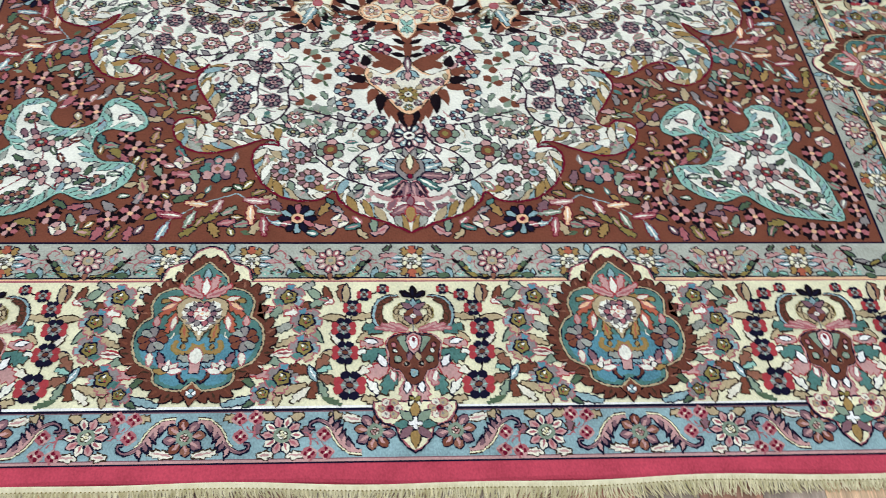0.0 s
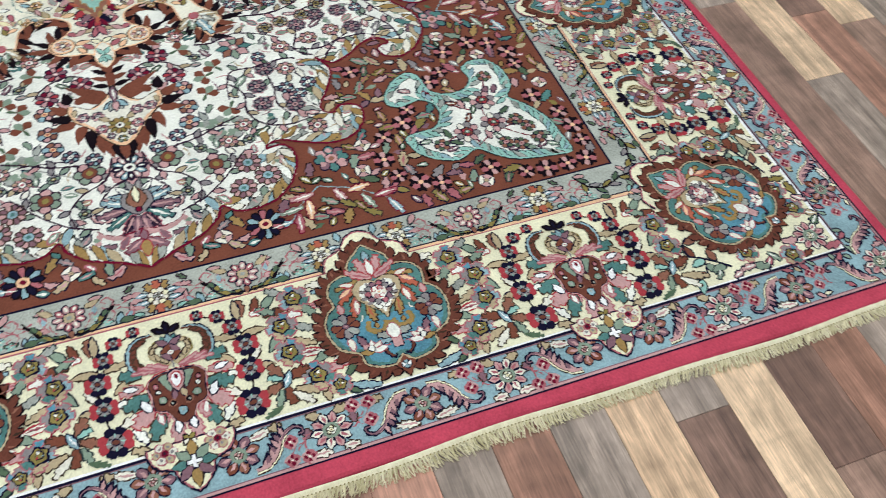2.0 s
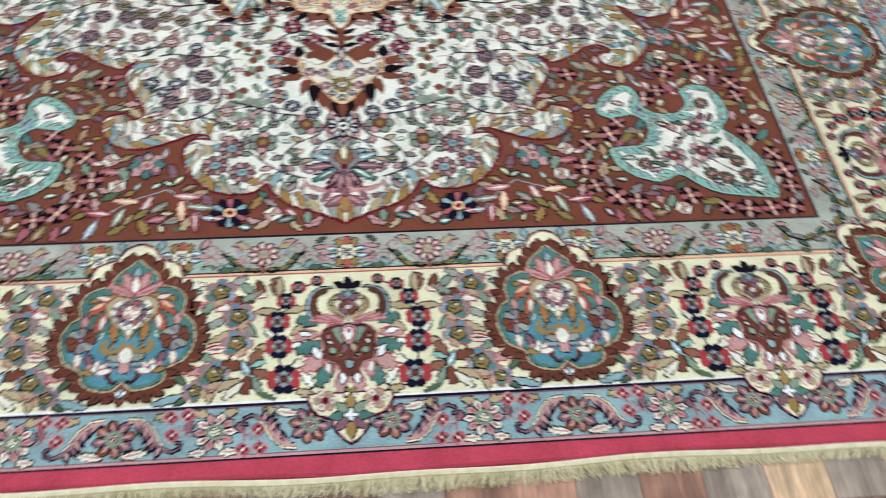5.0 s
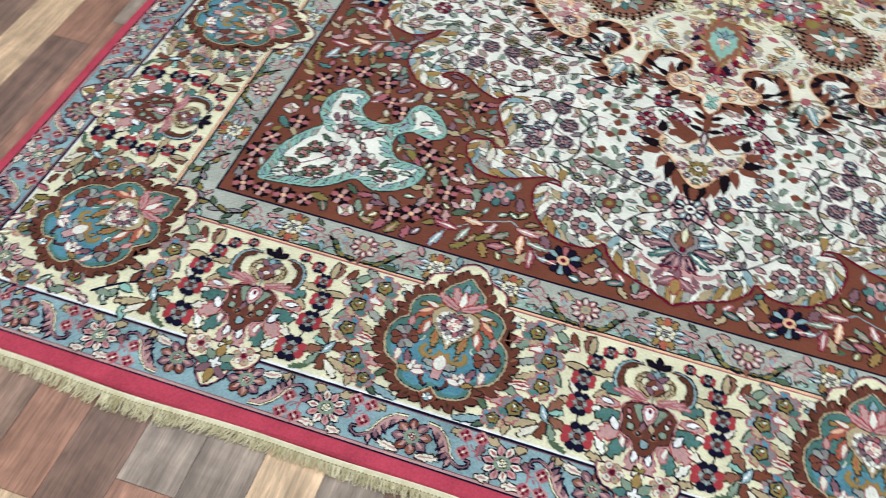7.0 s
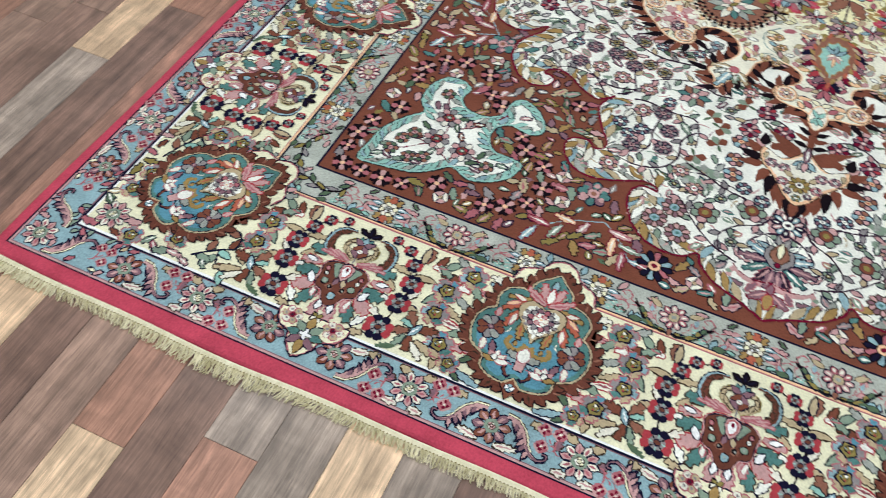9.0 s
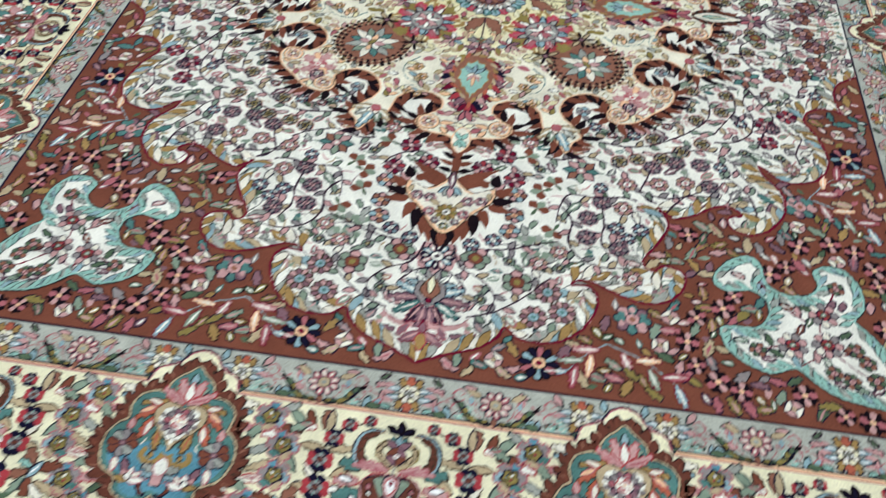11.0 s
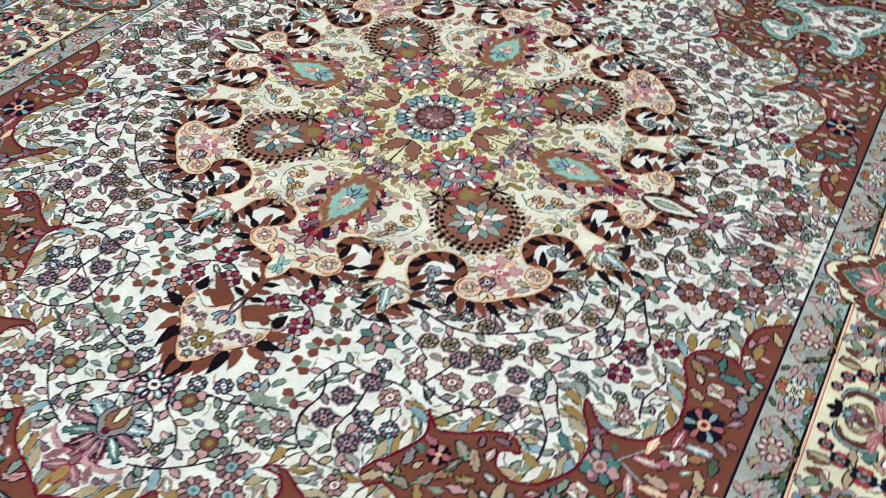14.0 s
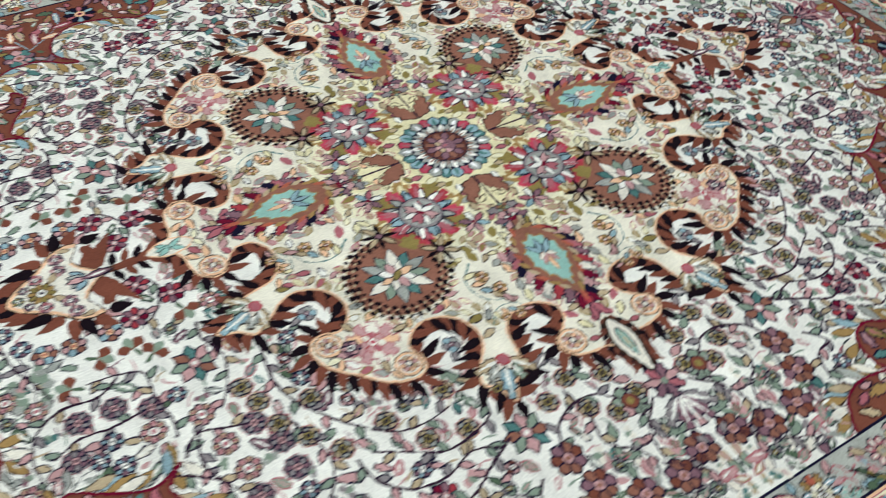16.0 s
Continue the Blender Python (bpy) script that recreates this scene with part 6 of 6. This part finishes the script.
def pink_scribble(s, at):
    for sg in (1, -1):
        stroke(s, smooth([(0.026, sg * 0.006), (0.012, sg * 0.002), (0.002, sg * 0.014), (0.012, sg * 0.027), (0.024, sg * 0.020), (0.016, sg * 0.013)], 5), 0.003, 0.002, "rose", 4)
        stroke(s, smooth([(-0.022, sg * 0.010), (-0.010, sg * 0.003), (0.006, sg * 0.007)], 5), 0.003, 0.0018, "rose", 4)
        leaf(s, complex(-0.032, sg * 0.012), turn(180 - sg * 20), 0.018, 0.011, "pink", "rose", None, 4, o=0.001)
    for x, y in ((0.034, -0.014), (0.018, -0.030), (0.040, -0.030)):
        for a in (30, 102, 174, 246, 318):
            s.poly(move(blade(0.008, 0.0055, 1.2, 4), complex(x, y) + 0.001 * turn(a), turn(a)), "aqua", 3.6)
        s.poly(disc(0.0022, 6, x, y), "pale", 4)
    leaf(s, complex(-0.004, -0.035), turn(176), 0.028, 0.013, "moss", "grey", None, 3.8, o=0.001)
    leaf(s, complex(0.054, -0.036), turn(-10), 0.022, 0.012, "moss", "grey", None, 3.8, o=0.001)


pink_mesh, star_mesh, scribble_mesh = drawn(guard_pink), drawn(guard_star), drawn(pink_scribble)
shield_mesh, shleaf_mesh, horn_mesh, tab_mesh = drawn(shield), drawn(shield_leaves), drawn(shield_horns), drawn(pendant_tab)

for side in "snew":
    ends = (-0.787, 0.0, 0.787) if side in "sn" else (-1.1355, -0.3785, 0.3785, 1.1355)
    for u in ends:
        base = foot(side, u)
        place("shield", shield_mesh, main_border, base, 0, 0, 0, 0.9)
        place("shield_leafage", shleaf_mesh, main_border, base, 0, 0)
        place("shield_crest", horn_mesh, main_border, base, 0, 0)
        place("pendant_tab", tab_mesh, main_border, base @ pose(0, 0, 0.0011), 0, 0)
        place("guard_star", star_mesh, inner_guard, base, 0, 0.184)
        for flip in (1, -1):
            last = abs(u) > 0.7 and abs(u) == max(ends) and (u > 0) == (flip > 0)
            place("border_leaves", end_leaves if last else half_leaves, main_border, base, 0, 0, 0, flip)["kind"] = "stuff"
            for x, y, r in CHAIN:
                place("chain_flower", chain_mesh, main_border, base, x, y, 0, flip, r)
            for x, y, r in (BLOSSOMS[1:3] if last else BLOSSOMS):
                place("blue_blossom", blossom_mesh, main_border, base, x, y, x * 700 % 90, flip, r)
            place("guard_leaves", outer_fill, outer_guard, base, 0, 0, 0, flip)["kind"] = "stuff"
            if last:
                place("guard_leaves", corner_guard, outer_guard, base @ Matrix.Diagonal((flip, 1, 1, 1)) @ pose(0.394 if side in "sn" else 0.39, 0, 0), 0, 0)["kind"] = "stuff"
            place("guard_leaves", inner_fill, inner_guard, base, 0, 0, 0, flip)["kind"] = "stuff"
            place("lily", lily_mesh, main_border, base, 0.180, -0.074, 0, flip)
            place("brown_rosette", brown_mesh, outer_guard, base, 0.070, -0.186, 0, flip)
            place("white_rosette", white_mesh, outer_guard, base, 0.229, -0.191, 0, flip)
            place("scroll_leaf", scroll_mesh, outer_guard, base, 0.139, -0.193, 0, flip, 0.90)
            place("red_sprig", sprig_mesh, outer_guard, base, 0.157, -0.190, 0, flip)
            if not last:
                place("guard_rosette", pink_mesh, inner_guard, base, 0.160, 0.185, 0, flip)
            place("guard_scribble", scribble_mesh, inner_guard, base, 0.078, 0.184, 0, flip)
            place("red_sprig", sprig_mesh, outer_guard, base, 0.300, -0.193, 180, flip)
            place("scroll_leaf", scroll_mesh, outer_guard, base, 0.328, -0.193, 180, flip, 0.90)
            if not last:
                place("guard_star", star_mesh, inner_guard, base, 0.316, 0.184, 0, flip, 0.95)
                place("guard_scribble", scribble_mesh, inner_guard, base, 0.246, 0.184, 0, flip)
    for u in ((-0.394, 0.394) if side in "sn" else (-0.757, 0.0, 0.757)):
        place("brown_rosette", brown_mesh, outer_guard, foot(side, u), 0, -0.194)
s, rng = Sheet(), random.Random(77)
corner_cart = [complex(1.141, 1.464) + p * turn(135) for p in grow(lobed_line, 0.035)]
near = [(1.292, 1.622, 0.036), (1.226, 1.652, 0.022), (1.300, 1.545, 0.022), (1.136, 1.618, 0.022), (1.290, 1.490, 0.022)]
for points in ([(1.300, 1.440), (1.285, 1.400), (1.262, 1.352), (1.236, 1.305)], [(1.278, 1.386), (1.306, 1.362), (1.312, 1.330)], [(1.262, 1.352), (1.230, 1.372), (1.218, 1.392)], [(1.090, 1.640), (1.055, 1.612), (1.015, 1.590), (0.968, 1.590)], [(1.045, 1.606), (1.030, 1.640), (1.000, 1.652)], [(1.015, 1.590), (1.020, 1.560), (1.036, 1.546)]):
    line = smooth(points, 5)
    stroke(s, line, 0.0042, 0.003, "navy", 4.5)
    for i, (p, d) in enumerate(along(line, 0.022, 0.012)):
        leaf(s, p, d * turn(48 if i % 2 else -48), 0.036, 0.0150, ("sage", "clay", "aqua", "rust", "tan")[i % 5], "moss", None, 3.4)
        near.append((p.real, p.imag, 0.018))
for n in range(5000):
    p, size = complex(rng.uniform(1.02, 1.33), rng.uniform(1.34, 1.662)), rng.uniform(0.8, 1.3)
    if (p.real < 1.09 and p.imag < 1.41) or inside(p, corner_cart) or away(p, corner_cart) < 0.01 or any(abs(p - complex(x, y)) < r + 0.0095 * size for x, y, r in near):
        continue
    k = turn(rng.uniform(0, 360))
    acanthus(s, p - k * 0.016 * size, k, 0.032 * size, 0.015 * size, rng.choice(("sage", "tan", "pink", "rust", "moss", "olive", "rose")), rng.choice(("navy", "plum")), rng.choice((None, "ivory")), 2.5, rng.uniform(-0.25, 0.25))
    near.append((p.real, p.imag, 0.0095 * size))
corner_fill = s.mesh("corner_leaves")
s = Sheet()
for points in ([(0.885, 1.325), (0.905, 1.355), (0.940, 1.366), (0.985, 1.350), (1.020, 1.345)], [(1.005, 1.205), (1.030, 1.230), (1.042, 1.265), (1.030, 1.305), (1.030, 1.335)]):
    line = smooth(points, 5)
    stroke(s, line, 0.004, 0.003, "black", 4.6)
    for i, (p, d) in enumerate(along(line, 0.016, 0.006)):
        leaf(s, p, d * turn(32 if i % 2 else -32), 0.028, 0.010, ("moss", "olive", "grey")[i % 3], "navy", None, 3.6)
guard_vine_mesh = s.mesh("motif")
for cx in (1, -1):
    for cy in (1, -1):
        lay("white_rosette", white_mesh, outer_guard, 1.392 * cx, 1.727 * cy, 0)
        lay("white_rosette", white_mesh, main_border, 1.292 * cx, 1.622 * cy, 10)
        lay("guard_vine", guard_vine_mesh, inner_guard, 0, 0, 0, cx, cy)
        for x, y, deg in ((1.226, 1.652, 30), (1.300, 1.545, 60), (1.136, 1.618, 70), (1.290, 1.490, 20)):
            lay("blue_blossom", blossom_mesh, main_border, x * cx, y * cy, deg, 1, 1, 0.85)
        lay("corner_leaves", corner_fill, main_border, 0, 0, 0, cx, cy)["kind"] = "stuff"
        lay("red_sprig", sprig_mesh, outer_guard, 1.235, 1.735, 0, cx, cy, 0.85)
        lay("red_sprig", sprig_mesh, outer_guard, 1.385, 1.585, 0, cx, cy, 0.85)
        lay("scroll_leaf", scroll_mesh, outer_guard, 1.312, 1.727, 180, cx, cy, 0.9)
        lay("scroll_leaf", scroll_mesh, outer_guard, 1.391, 1.648, -90, cx, cy, 0.9)
        lay("brown_rosette", brown_mesh, outer_guard, 1.184, 1.728, 0, cx, cy)
        lay("brown_rosette", brown_mesh, outer_guard, 1.391, 1.520, 0, cx, cy)


# ---- fringe ----
def fringe_mesh(sign, seed):
    """Cotton strands that fall from a narrow woven strip onto the boards."""
    rng = random.Random(seed)
    verts, faces = [], []
    n, x = 0, -EDGE[0] + 0.004
    while x < EDGE[0] - 0.004:
        wave = 0.0035 * math.sin(9.1 * x / EDGE[0] - 2.0 * (1 if sign < 0 else -1)) + 0.002 * math.sin(23 * x / EDGE[0])
        lean = 0.30 * math.sin(x * 7.3 + seed) + 0.22 * math.sin(x * 19.7) + rng.uniform(-0.36, 0.36)
        length = rng.uniform(0.0220, 0.0310) * (1 + 0.14 * math.sin(x * 5.1) + 0.10 * math.sin(x * 13.3 + 1))
        w = rng.uniform(0.0009, 0.0016)
        rows = []
        for i in range(5):
            t = i / 4
            px = x + math.sin(lean) * length * t * t + rng.uniform(-0.0006, 0.0006)
            py = sign * (EDGE[1] + 0.003 + math.cos(lean) * length * t) + wave
            pz = 0.009 * (1 - t) ** 1.6 + 0.0022 + rng.uniform(0, 0.0025) * t
            rows.append(len(verts))
            ww = w * (1 - 0.35 * t)
            verts += [(px - ww, py, pz - 0.001), (px + ww, py, pz - 0.001), (px, py, pz + ww)]
        for a, b in zip(rows, rows[1:]):
            for j in range(3):
                faces.append((a + j, a + (j + 1) % 3, b + (j + 1) % 3, b + j))
        faces.append((rows[-1], rows[-1] + 1, rows[-1] + 2))
        x += rng.uniform(0.0010, 0.0019)
        n += 1
    me = bpy.data.meshes.new("fringe")
    me.from_pydata(verts, [], faces)
    me.materials.append(FRINGE)
    return me


def strip_mesh(sign):
    """The woven strip with its row of knots."""
    verts, faces = [], []
    n = 240
    for i in range(n + 1):
        x = -EDGE[0] + 2 * EDGE[0] * i / n
        wave = 0.0035 * math.sin(9.1 * x / EDGE[0] - 2.0 * (1 if sign < 0 else -1)) + 0.002 * math.sin(23 * x / EDGE[0])
        for off, z in ((-0.001, 0.011), (0.004, 0.0118), (0.0095, 0.0092), (0.011, 0.003)):
            verts.append((x, sign * (EDGE[1] + off) + wave, z))
    for i in range(n):
        for j in range(3):
            a = i * 4 + j
            faces.append((a, a + 4, a + 5, a + 1))
    me = bpy.data.meshes.new("fringe_strip")
    me.from_pydata(verts, [], faces)
    me.materials.append(FRINGE)
    return me


def knots_mesh(sign):
    verts, faces = [], []
    n = 420
    for i in range(n):
        x = -EDGE[0] + 0.006 + (2 * EDGE[0] - 0.012) * i / n
        wave = 0.0035 * math.sin(9.1 * x / EDGE[0] - 2.0 * (1 if sign < 0 else -1)) + 0.002 * math.sin(23 * x / EDGE[0])
        k, y = len(verts), sign * (EDGE[1] + 0.0088) + wave
        verts += [(x - 0.0016, y - 0.0012, 0.0092), (x + 0.0016, y - 0.0012, 0.0092), (x + 0.0016, y + 0.0012, 0.0085), (x - 0.0016, y + 0.0012, 0.0085), (x, y, 0.0122)]
        faces += [(k, k + 1, k + 4), (k + 1, k + 2, k + 4), (k + 2, k + 3, k + 4), (k + 3, k, k + 4)]
    me = bpy.data.meshes.new("fringe_knots")
    me.from_pydata(verts, [], faces)
    me.materials.append(WOOL["olive"])
    return me


for sign in (-1, 1):
    strip = part("fringe_strip", strip_mesh(sign), rug, "narrow cream woven end strip")
    part("fringe", fringe_mesh(sign, 5 + sign), strip, "loose cream cotton strands", "stuff")
    part("knotted_cord", knots_mesh(sign), strip, "row of small dark knots", "stuff")

# ---- laminate boards ----
STRIP, X0 = 0.1105, -1.058
rng = random.Random(12)
loose, rest_v, rest_f, plank_meshes = 0, [], [], {}
# strips whose prints can be told: print beyond the joint, the joint, print before it
PRINTS = {
    -8: ("mid", -2.5, "dark"), -7: ("dark", -2.4, "mid"), -6: ("pale", -1.246, "grey"), -5: ("dark", -2.3, "mid"), -4: ("red", -2.2, "dark"), -3: ("grey", -1.80, "pale"), -2: ("dark", -2.4, "grey"), -1: ("mid", -2.5, "red"),
    0: ("red", -2.065, "pale"), 1: ("dark", -2.4, "mid"), 2: ("grey", -1.987, "red"), 3: ("grey", -2.4, "dark"), 4: ("pale", -2.3, "mid"), 5: ("grey", -2.5, "red"), 7: ("mid", -2.3, "pale"), 9: ("dark", -2.3, "grey"), 11: ("red", -2.3, "dark"),
    13: ("grey", -2.4, "dark"), 14: ("red", -2.3, "mid"), 15: ("grey", -2.5, "red"), 16: ("pale", -2.4, "mid"), 17: ("grey", -1.93, "dark"), 18: ("pale", -2.5, "grey"), 19: ("dark", -2.10, "mid"), 20: ("red", -2.5, "dark"), 21: ("grey", -2.4, "mid"),
    22: ("mid", -1.86, "red"), 23: ("mid", -2.2, "mid"), 24: ("pale", -1.225, "grey"), 25: ("red", -2.3, "mid"), 26: ("pale", -1.064, "mid"), 27: ("mid", -2.4, "red"), 28: ("pale", -1.4, "dark"),
}


def plank_data(length, tone):
    """One board with a fine bevel, of the given length along y."""
    key = (round(length, 3), tone)
    if key not in plank_meshes:
        plank_meshes[key] = box_mesh("board", (0.0004, 0.0004, -0.008), (STRIP - 0.0004, length - 0.0004, 0.0), WOODS[tone], 0.0006)
    return plank_meshes[key]


for i in range(-31, 51):
    x = X0 + STRIP * i
    if x < -RX or x + STRIP > RX:
        continue
    beyond, joint, before = PRINTS.get(i, (rng.choice(list(WOODS)), -rng.randint(36, 50) / 20, rng.choice(list(WOODS))))
    spans, y, tone = [], joint, beyond
    while y < RY:
        length = 1.3 if y == joint else rng.choice((0.6, 0.8, 1.0, 1.2))
        spans.append((y, min(y + length, RY), tone))
        y, tone = y + length, rng.choice(("dark", "mid", "red", "grey", "mid", "dark", "pale"))
    y, tone = joint, before
    while y > -RY:
        length = rng.choice((0.6, 0.8, 1.0, 1.2))
        spans.append((max(y - length, -RY), y, tone))
        y, tone = y - length, rng.choice(("dark", "mid", "red", "grey", "mid", "dark", "pale"))
    for lo, hi, tone in spans:
        if hi - lo < 0.02:
            continue
        if abs(x) < 2.8 and hi > -3.1 and lo < 0.8 and not (abs(x + STRIP / 2) < 1.36 and lo > -1.72) and loose < 300:
            ob = new("board", plank_data(hi - lo, tone))
            ob.parent, ob.location = floor, (x, lo, 0)
            loose += 1
        else:
            k = len(rest_v)
            for z in (-0.008, 0.0):
                rest_v += [(x + 0.0004, lo + 0.0004, z), (x + STRIP - 0.0004, lo + 0.0004, z), (x + STRIP - 0.0004, hi - 0.0004, z), (x + 0.0004, hi - 0.0004, z)]
            rest_f += [(k + 4, k + 5, k + 6, k + 7), (k, k + 1, k + 5, k + 4), (k + 1, k + 2, k + 6, k + 5), (k + 2, k + 3, k + 7, k + 6), (k + 3, k, k + 4, k + 7)]
me = bpy.data.meshes.new("boards")
me.from_pydata(rest_v, [], rest_f)
me.materials.append(WOOD_JOINED)
boards = new("boards", me)
boards.parent = floor
tagged(boards, kind="stuff")
